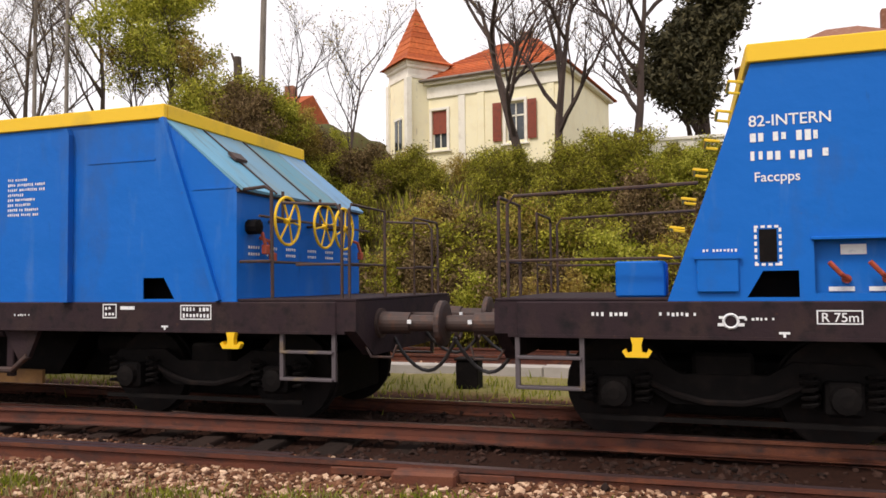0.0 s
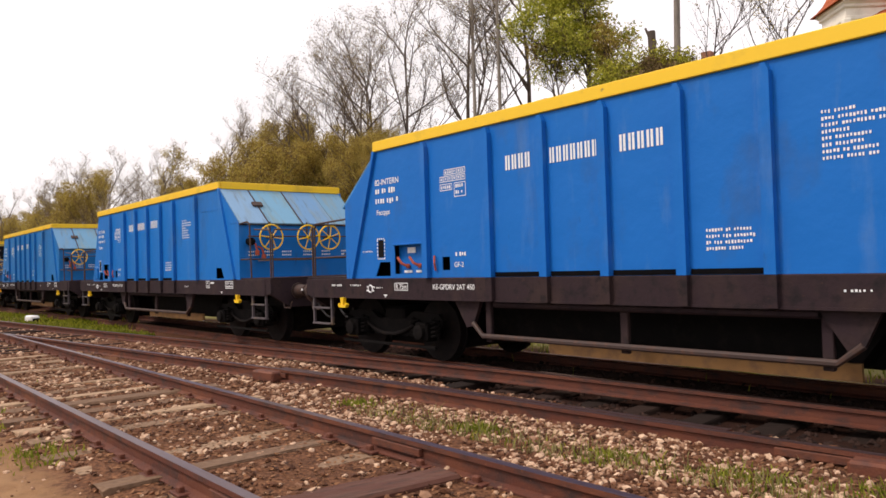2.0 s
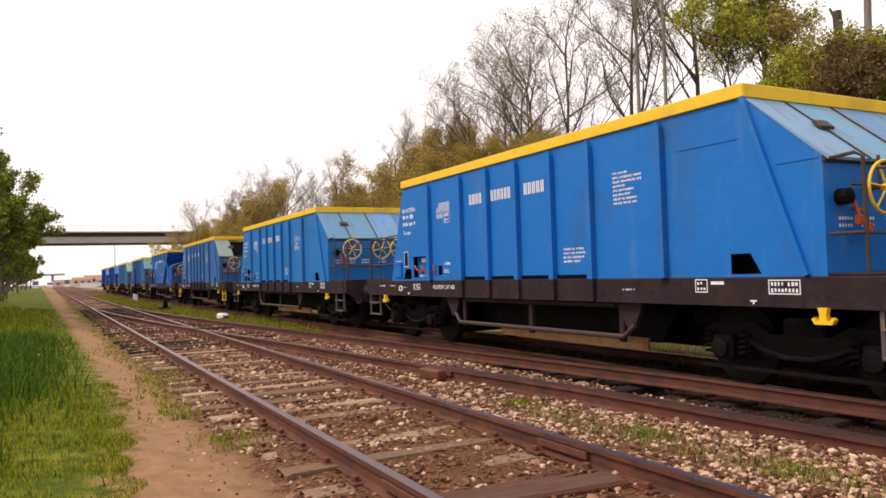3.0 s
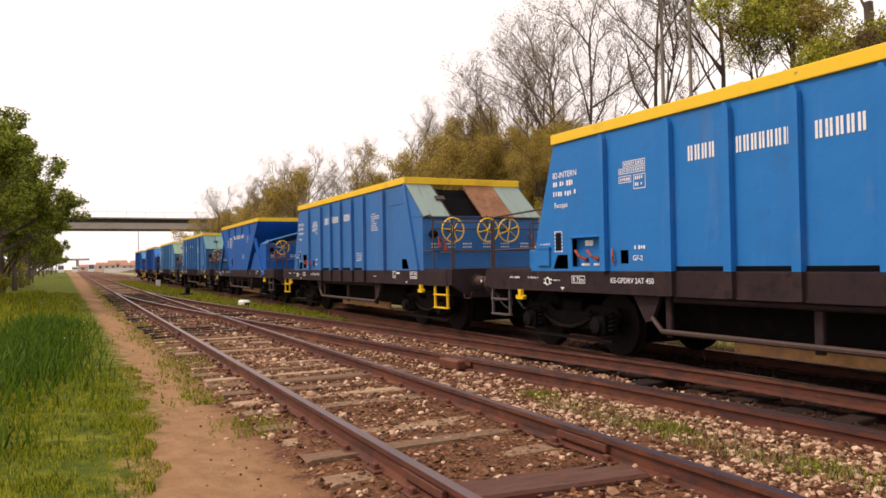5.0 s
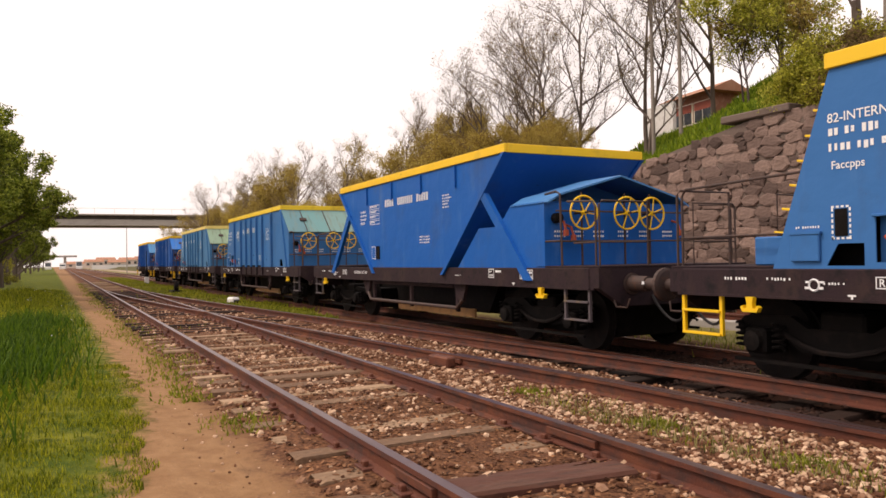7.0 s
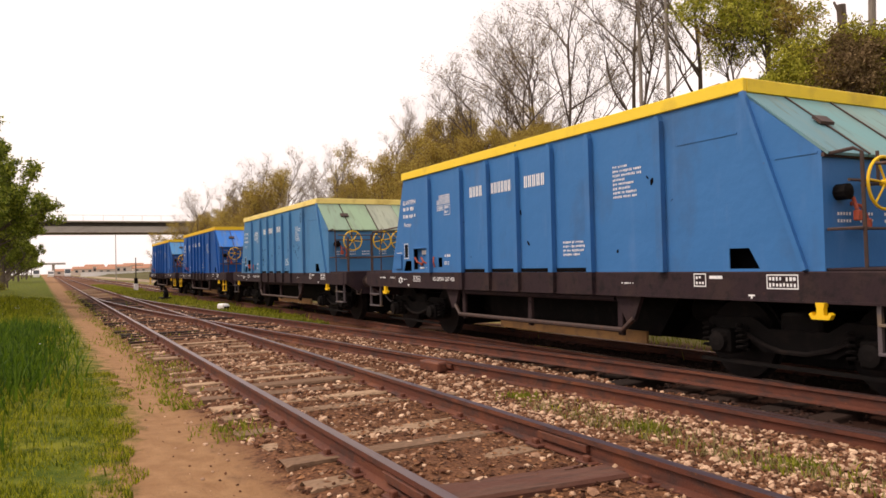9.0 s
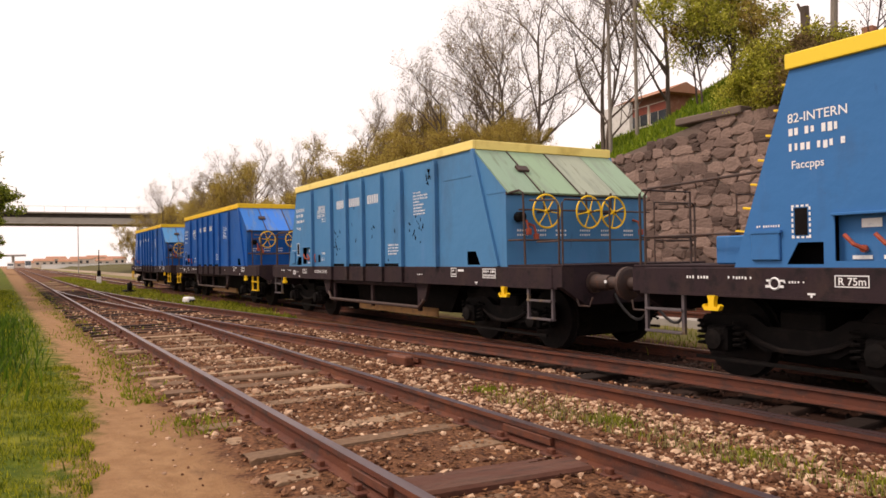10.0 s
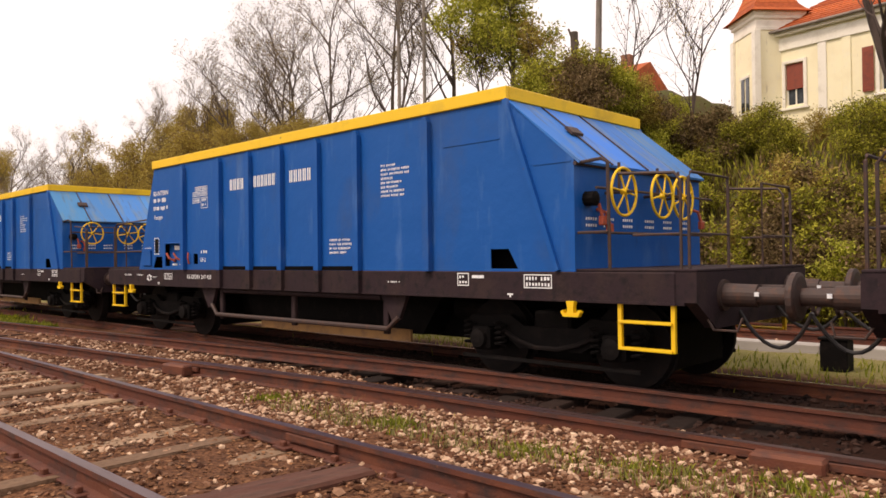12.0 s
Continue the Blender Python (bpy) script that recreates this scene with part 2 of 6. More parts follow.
def ground_material():
    """Earth with trodden path, gravel and grass, chosen by place."""
    m = bpy.data.materials.new("ground_soil")
    m.use_nodes = True
    nt = m.node_tree
    b = nt.nodes["Principled BSDF"]
    b.inputs["Roughness"].default_value = 0.95
    b.inputs["Specular IOR Level"].default_value = 0.15
    co = nt.nodes.new("ShaderNodeTexCoord")
    sep = nt.nodes.new("ShaderNodeSeparateXYZ")
    nt.links.new(co.outputs["Object"], sep.inputs[0])

    def noise_at(scale, detail=6):
        n = nt.nodes.new("ShaderNodeTexNoise")
        n.inputs["Scale"].default_value, n.inputs["Detail"].default_value, n.inputs["Roughness"].default_value = scale, detail, 0.65
        nt.links.new(co.outputs["Object"], n.inputs["Vector"])
        return n.outputs[0]

    def math(op, a, c):
        n = nt.nodes.new("ShaderNodeMath")
        n.operation = op
        for i, v in enumerate((a, c)):
            if isinstance(v, (int, float)):
                n.inputs[i].default_value = v
            else:
                nt.links.new(v, n.inputs[i])
        return n.outputs[0]

    def span(v, low, high):
        r = nt.nodes.new("ShaderNodeMapRange")
        r.inputs["From Min"].default_value, r.inputs["From Max"].default_value = low, high
        nt.links.new(v, r.inputs["Value"])
        return r.outputs[0]

    def two(fac, c0, c1):
        mx = nt.nodes.new("ShaderNodeMixRGB")
        if isinstance(fac, (int, float)):
            mx.inputs[0].default_value = fac
        else:
            nt.links.new(fac, mx.inputs[0])
        for i, v in ((1, c0), (2, c1)):
            if isinstance(v, tuple):
                mx.inputs[i].default_value = (*v, 1)
            else:
                nt.links.new(v, mx.inputs[i])
        return mx.outputs[0]

    fine, mid, broad = noise_at(28), noise_at(4.5), noise_at(0.7)
    y = math("ADD", sep.outputs[1], math("MULTIPLY", math("SUBTRACT", mid, 0.5), 0.95))
    gravel = two(span(fine, 0.35, 0.7), (0.048, 0.018, 0.010), (0.25, 0.115, 0.058))
    gravel = two(math("MULTIPLY", span(mid, 0.5, 0.75), 0.7), gravel, (0.050, 0.025, 0.017))
    dirt = two(span(mid, 0.3, 0.75), (0.22, 0.115, 0.055), (0.35, 0.205, 0.105))
    dirt = two(math("MULTIPLY", span(fine, 0.5, 0.8), 0.4), dirt, (0.17, 0.11, 0.065))
    turf = two(span(mid, 0.38, 0.62), (0.035, 0.055, 0.004), (0.17, 0.175, 0.016))
    turf = two(math("MULTIPLY", span(broad, 0.45, 0.65), 0.6), turf, (0.06, 0.10, 0.006))
    turf = two(math("MULTIPLY", span(fine, 0.5, 0.75), 0.5), turf, (0.025, 0.045, 0.004))
    bank = two(span(mid, 0.4, 0.65), (0.085, 0.058, 0.028), (0.085, 0.10, 0.024))
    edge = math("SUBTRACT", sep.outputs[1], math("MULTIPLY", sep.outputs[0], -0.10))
    # the train's shade painted as a dark band, out past the branch track
    train_shade = two(span(fine, 0.35, 0.75), (0.016, 0.006, 0.004), (0.038, 0.015, 0.010))
    gravel = two(math("MULTIPLY", span(math("ADD", edge, math("MULTIPLY", math("SUBTRACT", mid, 0.5), 0.5)), 3.35, 3.75), math("MULTIPLY", span(y, 8.4, 7.8), 0.95)), gravel, train_shade)
    strip = two(span(fine, 0.4, 0.6), (0.13, 0.12, 0.03), (0.24, 0.20, 0.085))
    pale = two(span(fine, 0.35, 0.65), (0.20, 0.14, 0.10), (0.46, 0.37, 0.28))
    gravel = two(span(y, 8.1, 8.6), gravel, strip)
    gravel = two(span(y, 10.4, 10.7), gravel, pale)
    col = two(span(y, -0.78, -0.45), dirt, gravel)
    bow = math("MULTIPLY", math("MAXIMUM", math("MINIMUM", math("ADD", sep.outputs[0], 9.0), 4.5), 0.0), 0.12)
    reach = math("MULTIPLY", math("MAXIMUM", math("SUBTRACT", math("MULTIPLY", sep.outputs[0], -1.0), 16.0), 0.0), 0.010)
    col = two(span(math("ADD", math("ADD", math("ADD", y, bow), reach), math("MULTIPLY", math("SUBTRACT", broad, 0.5), 0.35)), -1.12, -1.40), col, turf)
    col = two(span(y, 14.0, 14.5), col, bank)
    nt.links.new(col, b.inputs["Base Color"])
    bp = nt.nodes.new("ShaderNodeBump")
    bp.inputs["Strength"].default_value, bp.inputs["Distance"].default_value = 0.6, 0.03
    nt.links.new(fine, bp.inputs["Height"])
    nt.links.new(bp.outputs[0], b.inputs["Normal"])
    return m


M["ground"] = ground_material()

# ---------------------------------------------------------------- mesh helpers


def part(name, bm, mat, parent=None, label="", at=None):
    """Links a bmesh (or a mesh) as one object, under a parent if given."""
    if isinstance(bm, bmesh.types.BMesh):
        me = bpy.data.meshes.new(name)
        bm.normal_update()
        bm.to_mesh(me)
        bm.free()
        me.materials.append(M[mat] if isinstance(mat, str) else mat)
    else:
        me = bm
    ob = new(name, me)
    if parent is not None:
        ob.parent = parent
    if at is not None:
        ob.matrix_basis = at
    if label:
        ob["label"] = label
    return ob


def empty(name, m, label, category, group=""):
    ob = new(name)
    ob.empty_display_size = 0.2
    ob.matrix_basis = m
    return tagged(ob, label, category, group)


def add_box(bm, x0, y0, z0, x1, y1, z1, bevel=0.0):
    vs = [bm.verts.new(p) for p in ((x0, y0, z0), (x1, y0, z0), (x1, y1, z0), (x0, y1, z0), (x0, y0, z1), (x1, y0, z1), (x1, y1, z1), (x0, y1, z1))]
    fs = [bm.faces.new([vs[i] for i in f]) for f in ((3, 2, 1, 0), (4, 5, 6, 7), (0, 1, 5, 4), (1, 2, 6, 5), (2, 3, 7, 6), (3, 0, 4, 7))]
    if bevel:
        edges = {e for f in fs for e in f.edges}
        bmesh.ops.bevel(bm, geom=list(edges), offset=bevel, segments=1, affect="EDGES", clamp_overlap=True)
    return bm


def box(x0, y0, z0, x1, y1, z1, bevel=0.0):
    return add_box(bmesh.new(), x0, y0, z0, x1, y1, z1, bevel)


def add_tube(bm, pts, r, sides=8, r1=None, caps=True):
    """A round tube along a line of points, from radius r to r1."""
    pts = [Vector(p) for p in pts]
    rings = []
    up = Vector((0.13, 0.31, 0.94))
    n = len(pts)
    for i, p in enumerate(pts):
        d = (pts[min(i + 1, n - 1)] - pts[max(i - 1, 0)]).normalized()
        a = d.cross(up)
        if a.length < 0.1:
            a = d.cross(Vector((1, 0, 0)))
        a.normalize()
        c = d.cross(a)
        rr = r if r1 is None else r + (r1 - r) * i / (n - 1)
        rings.append([bm.verts.new(p + rr * (math.cos(k * math.tau / sides) * a + math.sin(k * math.tau / sides) * c)) for k in range(sides)])
    for q0, q1 in zip(rings, rings[1:]):
        for k in range(sides):
            bm.faces.new((q0[k], q0[(k + 1) % sides], q1[(k + 1) % sides], q1[k]))
    if caps:
        bm.faces.new(list(reversed(rings[0])))
        bm.faces.new(rings[-1])
    return bm


def tube(pts, r, sides=8, r1=None):
    return add_tube(bmesh.new(), pts, r, sides, r1)


def add_prism(bm, profile, y0, y1):
    """A plate with the outline profile in x and z, from y0 to y1."""
    a = [bm.verts.new((x, y0, z)) for x, z in profile]
    c = [bm.verts.new((x, y1, z)) for x, z in profile]
    f = [bm.faces.new(a), bm.faces.new(list(reversed(c)))]
    n = len(a)
    for i in range(n):
        f.append(bm.faces.new((a[(i + 1) % n], a[i], c[i], c[(i + 1) % n])))
    bmesh.ops.recalc_face_normals(bm, faces=f)
    return bm


def prism(profile, y0, y1):
    return add_prism(bmesh.new(), profile, y0, y1)


def add_ring(bm, centre, axis, radius, r, seg=20, sides=6, squash=1.0):
    """A torus about the axis ('x', 'y' or 'z')."""
    rows = []
    for i in range(seg):
        t = math.tau * i / seg
        row = []
        for k in range(sides):
            u = math.tau * k / sides
            rad = radius + r * math.cos(u)
            p = (r * squash * math.sin(u), rad * math.cos(t), rad * math.sin(t))
            p = p if axis == "x" else (p[1], p[0], p[2]) if axis == "y" else (p[1], p[2], p[0])
            row.append(bm.verts.new(Vector(centre) + Vector(p)))
        rows.append(row)
    f = []
    for i in range(seg):
        for k in range(sides):
            f.append(bm.faces.new((rows[i][k], rows[(i + 1) % seg][k], rows[(i + 1) % seg][(k + 1) % sides], rows[i][(k + 1) % sides])))
    bmesh.ops.recalc_face_normals(bm, faces=f)
    return bm


def add_lathe(bm, profile, centre, axis="x", seg=16):
    """Turns a profile of (along, radius) about the axis through centre."""
    rows = []
    for along, rad in profile:
        row = []
        for i in range(seg):
            t = math.tau * i / seg
            p = (along, rad * math.cos(t), rad * math.sin(t))
            p = p if axis == "x" else (p[1], p[0], p[2]) if axis == "y" else (p[1], p[2], p[0])
            row.append(bm.verts.new(Vector(centre) + Vector(p)))
        rows.append(row)
    f = []
    for q0, q1 in zip(rows, rows[1:]):
        for i in range(seg):
            f.append(bm.faces.new((q0[i], q0[(i + 1) % seg], q1[(i + 1) % seg], q1[i])))
    f.append(bm.faces.new(rows[0]))
    f.append(bm.faces.new(rows[-1]))
    bmesh.ops.recalc_face_normals(bm, faces=f)
    return bm


def sheet_with_holes(outer, holes, y, thick):
    """A steel sheet in the plane y with real openings and a returned edge round each."""
    bm = bmesh.new()
    edges = []
    for loop in (outer, *holes):
        vs = [bm.verts.new((x, y, z)) for x, z in loop]
        edges += [bm.edges.new((vs[i], vs[(i + 1) % len(vs)])) for i in range(len(vs))]
    bmesh.ops.triangle_fill(bm, use_beauty=True, use_dissolve=False, edges=edges, normal=(0, -1, 0))
    if thick:
        got = bmesh.ops.extrude_face_region(bm, geom=list(bm.faces))
        bmesh.ops.translate(bm, vec=(0, thick, 0), verts=[v for v in got["geom"] if isinstance(v, bmesh.types.BMVert)])
    bmesh.ops.recalc_face_normals(bm, faces=list(bm.faces))
    return bm


def mesh_from(name, verts, faces, mat):
    me = bpy.data.meshes.new(name)
    me.from_pydata([tuple(v) for v in verts], [], faces)
    me.materials.append(M[mat])
    me.update()
    return me

# ---------------------------------------------------------------- ground and tracks
WALL_X0, WALL_X1, WALL_Y = -27.5, -11.9, 14.6


def ground_height(x, y):
    """Height of the land: flat yard, a drop beside the far line, then the wooded bank."""
    def ease(v, a, b):
        t = np.clip((v - a) / (b - a), 0, 1)
        return t * t * (3 - 2 * t)
    z = -0.13 * ease(y, 3.6, 4.7) + 0.0 * x
    natural = (4.1 + 0.8 * ease(-x, 24.0, 30.0)) * ease(y, 13.9, 19.3)
    walled = (4.25 + 0.16 * np.clip(x + 19.6, -5, 5)) * ease(y, WALL_Y + 0.15, WALL_Y + 0.45) + (0.12 + 0.42 * ease(-x, 14.5, 17.5) - 0.10 * ease(-x, 20.0, 24.0)) * np.clip(y - WALL_Y - 0.4, 0, 7.5)
    inwall = ease(x, WALL_X0 - 1.0, WALL_X0) * (1 - ease(x, WALL_X1, WALL_X1 + 1.0))
    low = 1 - 0.85 * ease(-x, 60.0, 130.0)
    z = z + (natural * (1 - inwall) + walled * inwall) * low
    z = z + (3.3 * (1 - inwall) + 1.0 * inwall) * ease(y, 20.0, 36.0) * low
    z = z + 0.10 * ease(-y, 1.2, 3.0) - 0.03 * ease(y, -1.3, -1.0) * (1 - ease(y, -0.6, -0.3))
    return z + 0.25 * np.sin(x * 0.7 + y) * np.sin(y * 0.9 - 0.4 * x) * ease(y, 14.5, 18) + 0.015 * np.sin(3.1 * x) * np.sin(2.7 * y + x)


def build_ground():
    def steps(*runs):
        out = []
        for a, b, d in runs:
            out += list(np.arange(a, b, d))
        return np.array(out + [runs[-1][1]])
    xs = steps((-1500, -300, 100), (-300, -60, 6), (-60, -30, 1.0), (-30, 6, 0.3), (6, 40, 2), (40, 300, 20), (300, 1500, 200))
    ys = steps((-900, -60, 60), (-60, -6, 3), (-6, 11.4, 0.25), (11.4, 14.4, 0.25), (14.4, 15.4, 0.1), (15.4, 22, 0.35), (22, 50, 1.5), (50, 200, 15), (200, 900, 100))
    gx, gy = np.meshgrid(xs, ys, indexing="ij")
    gz = ground_height(gx, gy)
    ny = len(ys)
    faces = [(i * ny + j, (i + 1) * ny + j, (i + 1) * ny + j + 1, i * ny + j + 1) for i in range(len(xs) - 1) for j in range(ny - 1)]
    me = mesh_from("ground", np.stack([gx, gy, gz], -1).reshape(-1, 3), faces, "ground")
    me.polygons.foreach_set("use_smooth", [True] * len(me.polygons))
    tagged(new("ground", me), "gravel yard, trodden earth path and grassy bank", "ground", kind="structure")


build_ground()

RAIL_TOP, TRAIN_TOP = 0.16, 0.03
RAIL_SHAPE = [(-0.036, 0.0), (0.036, 0.0), (0.036, -0.035), (0.010, -0.05), (0.010, -0.125), (0.070, -0.143), (0.070, -0.155), (-0.070, -0.155), (-0.070, -0.143), (-0.010, -0.125), (-0.010, -0.05), (-0.036, -0.035)]


def rail(name, parent, xs, y_of, top_of, head, label=""):
    verts, faces, marks = [], [], []
    n = len(RAIL_SHAPE)
    for x in xs:
        verts += [(x, y_of(x) + dy, top_of(x) + dz) for dy, dz in RAIL_SHAPE]
    for i in range(len(xs) - 1):
        for k in range(n):
            faces.append((i * n + k, i * n + (k + 1) % n, (i + 1) * n + (k + 1) % n, (i + 1) * n + k))
            marks.append(1 if k == 0 else 0)
    faces += [tuple(range(n)), tuple(range((len(xs) - 1) * n, len(xs) * n))[::-1]]
    marks += [0, 0]
    me = mesh_from(name, verts, faces, "rail")
    me.materials.append(M[head])
    me.polygons.foreach_set("material_index", marks)
    bm = bmesh.new()
    bm.from_mesh(me)
    bmesh.ops.recalc_face_normals(bm, faces=list(bm.faces))
    bm.to_mesh(me)
    bm.free()
    return part(name, me, None, parent, label)


def branch_near(x):
    """The near rail of the branch that leaves the front line for the far one."""
    if x < -48.5:
        return 0.0
    if x < -21.0:
        return (x + 48.5) ** 2 / 500.0
    if x < -7.0:
        return 1.5125 + 0.11 * (x + 21.0)
    return 3.0525 + 0.11 * (x + 7.0) - 0.0022 * (x + 7.0) ** 2


def branch_top(x):
    return RAIL_TOP - (RAIL_TOP - TRAIN_TOP) * min(1, max(0, (x + 7) / 12.0))


GAUGE = 1.505
FAR_NEAR_RAIL = 5.33
front_line = tagged(new("front_track"), "rusty railway track on weathered half-buried sleepers", "railway track", kind="structure")
branch_line = tagged(new("branch_track"), "rusty turnout track curving across dark timbers", "railway track", kind="structure")
far_line = tagged(new("far_track"), "shaded railway track with polished rail heads under the wagons", "railway track", kind="structure")
back_line = tagged(new("back_track"), "rusty siding track behind the wagons", "railway track", kind="structure")
long_x = list(np.arange(-400, -60, 20.0)) + list(np.arange(-60, 40, 0.5))
for y in (0.0, GAUGE):
    rail("rail", front_line, long_x, lambda x, y=y: y, lambda x: RAIL_TOP, "railtop")
for off, x0, x1 in ((0.0, -48.0, 15.0), (GAUGE, -48.0, 2.0)):
    rail("rail", branch_line, list(np.arange(x0, x1, 0.5)), lambda x, off=off: branch_near(x) + off, branch_top, "railtop")
rail("check_rail", branch_line, list(np.arange(-9.7, -3.4, 0.5)), lambda x: branch_near(x) + 0.105, lambda x: branch_top(x) - 0.004, "railtop", "rusty check rail beside the running rail")
for y in (FAR_NEAR_RAIL, FAR_NEAR_RAIL + GAUGE):
    rail("rail", far_line, long_x, lambda x, y=y: y, lambda x: TRAIN_TOP, "shiny")
for y in (11.9, 11.9 + GAUGE):
    rail("rail", back_line, list(np.arange(-60, 30, 1.0)), lambda x, y=y: y, lambda x: 0.06, "railtop")


def sleeper_mesh(name, length, width, height, mat, seed):
    rng = random.Random(seed)
    bm = box(-width / 2, -length / 2, -height, width / 2, length / 2, 0, 0.012)
    for v in bm.verts:
        v.co += Vector((rng.uniform(-0.012, 0.012), rng.uniform(-0.03, 0.03), rng.uniform(-0.008, 0.008)))
    me = bpy.data.meshes.new(name)
    bm.to_mesh(me)
    bm.free()
    me.materials.append(M[mat])
    return me


rng = random.Random(4)
plain = [sleeper_mesh("sleeper", 2.5, 0.24, 0.14, "sleeper", i) for i in range(4)]
dark = [sleeper_mesh("timber", 3.6, 0.25, 0.14, "timber", i) for i in range(3)]
short = [sleeper_mesh("timber", 2.5, 0.25, 0.14, "timber", 9 + i) for i in range(3)]
x = -70.0
while x < 4:
    wide = -46 < x < -17
    me = rng.choice(dark if wide else plain)
    part("sleeper", me, None, front_line, at=pose(x, GAUGE / 2 + (0.5 if wide else 0) + rng.uniform(-0.05, 0.05), 0.014 + rng.uniform(-0.024, 0.018), rng.uniform(-0.4, 0.4), rng.uniform(-2, 2), rng.uniform(-3.5, 3.5)))
    x += 0.62 + rng.uniform(-0.04, 0.04)
x = -16.0
while x < 8:
    part("timber", rng.choice(short), None, branch_line, at=pose(x, branch_near(x) + GAUGE / 2, min(branch_top(x) - 0.15, float(ground_height(np.array(x), np.array(branch_near(x) + 0.7))) - 0.012) + rng.uniform(-0.075, -0.02), 0, 0, 5 + rng.uniform(-2, 2)))
    x += 0.64 + rng.uniform(-0.04, 0.04)
x = -80.0
while x < 12:
    part("timber", rng.choice(short), None, far_line, at=pose(x, FAR_NEAR_RAIL + GAUGE / 2, TRAIN_TOP - 0.162 - 0.03 * rng.random(), 0, 0, rng.uniform(-1, 1)))
    x += 0.66
x = -30.0
while x < 16:
    part("sleeper", rng.choice(plain), None, back_line, at=pose(x, 11.9 + GAUGE / 2, -0.095, 0, 0, rng.uniform(-2, 2)))
    x += 0.66
baulk = box(-0.14, -0.66, -0.12, 0.14, 0.66, 0.055, 0.02)
for k in range(3):
    add_box(baulk, -0.30 + 0.05 * k, -0.60, -0.05, -0.27 + 0.05 * k, 0.55 - 0.1 * k, 0.022 + 0.008 * k)
part("crossing_baulk", baulk, "baulk", front_line, "thick dark red-brown timber lying across the track", at=pose(-4.66, GAUGE / 2, 0.0, 0, 0, -6))
# fish plates, chairs and a joint block on the rails
plate = box(-0.3, -0.02, -0.1, 0.3, 0.02, -0.045, 0.004)
plate_me = part("fishplate", plate, "rail", front_line, at=pose(-5.3, GAUGE - 0.03, RAIL_TOP)).data
for px, py, line in ((-4.9, -0.03, front_line), (-17.0, -0.03, front_line), (-17.6, GAUGE - 0.03, front_line)):
    part("fishplate", plate_me, None, line, at=pose(px, py, RAIL_TOP))
for px in (-9.7, -3.0, -2.2):
    part("fishplate", plate_me, None, branch_line, at=pose(px, branch_near(px) - 0.035, branch_top(px), 0, 0, 6))
block = box(-0.24, -0.16, -0.15, 0.24, 0.10, -0.01, 0.02)
block_me = part("joint_block", block, "rail", branch_line, "rusty cast joint block", at=pose(-9.75, branch_near(-9.75) - 0.02, branch_top(-9.75) - 0.012, 0, 0, 6)).data
part("joint_block", block_me, None, branch_line, at=pose(-2.55, branch_near(-2.55) - 0.02, branch_top(-2.55) - 0.012, 0, 0, 6))
chair = bmesh.new()
add_box(chair, -0.09, -0.13, -0.165, 0.09, 0.13, -0.143, 0.004)
add_box(chair, -0.03, -0.105, -0.145, 0.03, -0.065, -0.105, 0.006)
add_box(chair, -0.03, 0.065, -0.145, 0.03, 0.105, -0.105, 0.006)
chair_me = bpy.data.meshes.new("chair_plate")
chair.to_mesh(chair_me)
chair.free()
chair_me.materials.append(M["rail"])
for s in [o for o in front_line.children if o.name.startswith("sleeper") and -22 < o.matrix_basis.translation.x < 2]:
    for y in (0.0, GAUGE):
        part("chair_plate", chair_me, None, front_line, at=pose(s.matrix_basis.translation.x, y, RAIL_TOP + 0.008))

# ---------------------------------------------------------------- the hopper wagons
BLUE, YELLOW, GREYSTEP = (0.0, 0.130, 0.53, 1), (0.85, 0.53, 0.012, 1), (0.085, 0.070, 0.078, 1)
FLOOR, RIM0, RIM1, LEN, WIDE = 1.26, 3.17, 3.32, 8.62, 2.9
PITCH = 14.29
RIBS = (1.20, 2.46, 3.38, 4.26, 5.18, 6.06, 7.39)
BOGIES = (-0.25, 8.87)
WHEEL_R = 0.46


def coloured(ob, c):
    ob.color = c
    return ob


def stencil(parent, x, z, lines, char=0.035, gap=0.012, height=0.05, lead=0.075, seed=1, y=-0.005, mat="white"):
    """A block of white strokes: every line is a list of word lengths in characters."""
    rng = random.Random(seed)
    bm = bmesh.new()
    for row, counts in enumerate(lines):
        cx = x
        for n in counts:
            for _ in range(n):
                z1 = z - row * lead - height * 0.15 * rng.random()
                z0 = z - row * lead - height * rng.uniform(0.75, 1.0)
                x1 = cx + char * rng.uniform(0.6, 0.95)
                bm.faces.new([bm.verts.new(p) for p in ((cx, y, z0), (x1, y, z0), (x1, y, z1), (cx, y, z1))])
                cx += char + gap
            cx += char
    return tagged(part("stencil", bm, mat, parent, "white stencilled markings"), kind="stuff")


def solid_word(parent, x0, x1, z0, z1, letters, y=-0.005):
    """A word of a name as plain upright bars."""
    bm = bmesh.new()
    step = (x1 - x0) / letters
    for k in range(letters):
        for f0, f1 in ((0.0, 0.27), (0.42, 0.69)):
            a, c = x0 + (k + f0) * step, x0 + (k + f1) * step
            bm.faces.new([bm.verts.new(p) for p in ((a, y, z0), (c, y, z0), (c, y, z1), (a, y, z1))])
    return tagged(part("stencil", bm, "white", parent, "white stencilled name"), kind="stuff")


TEXTS = {}


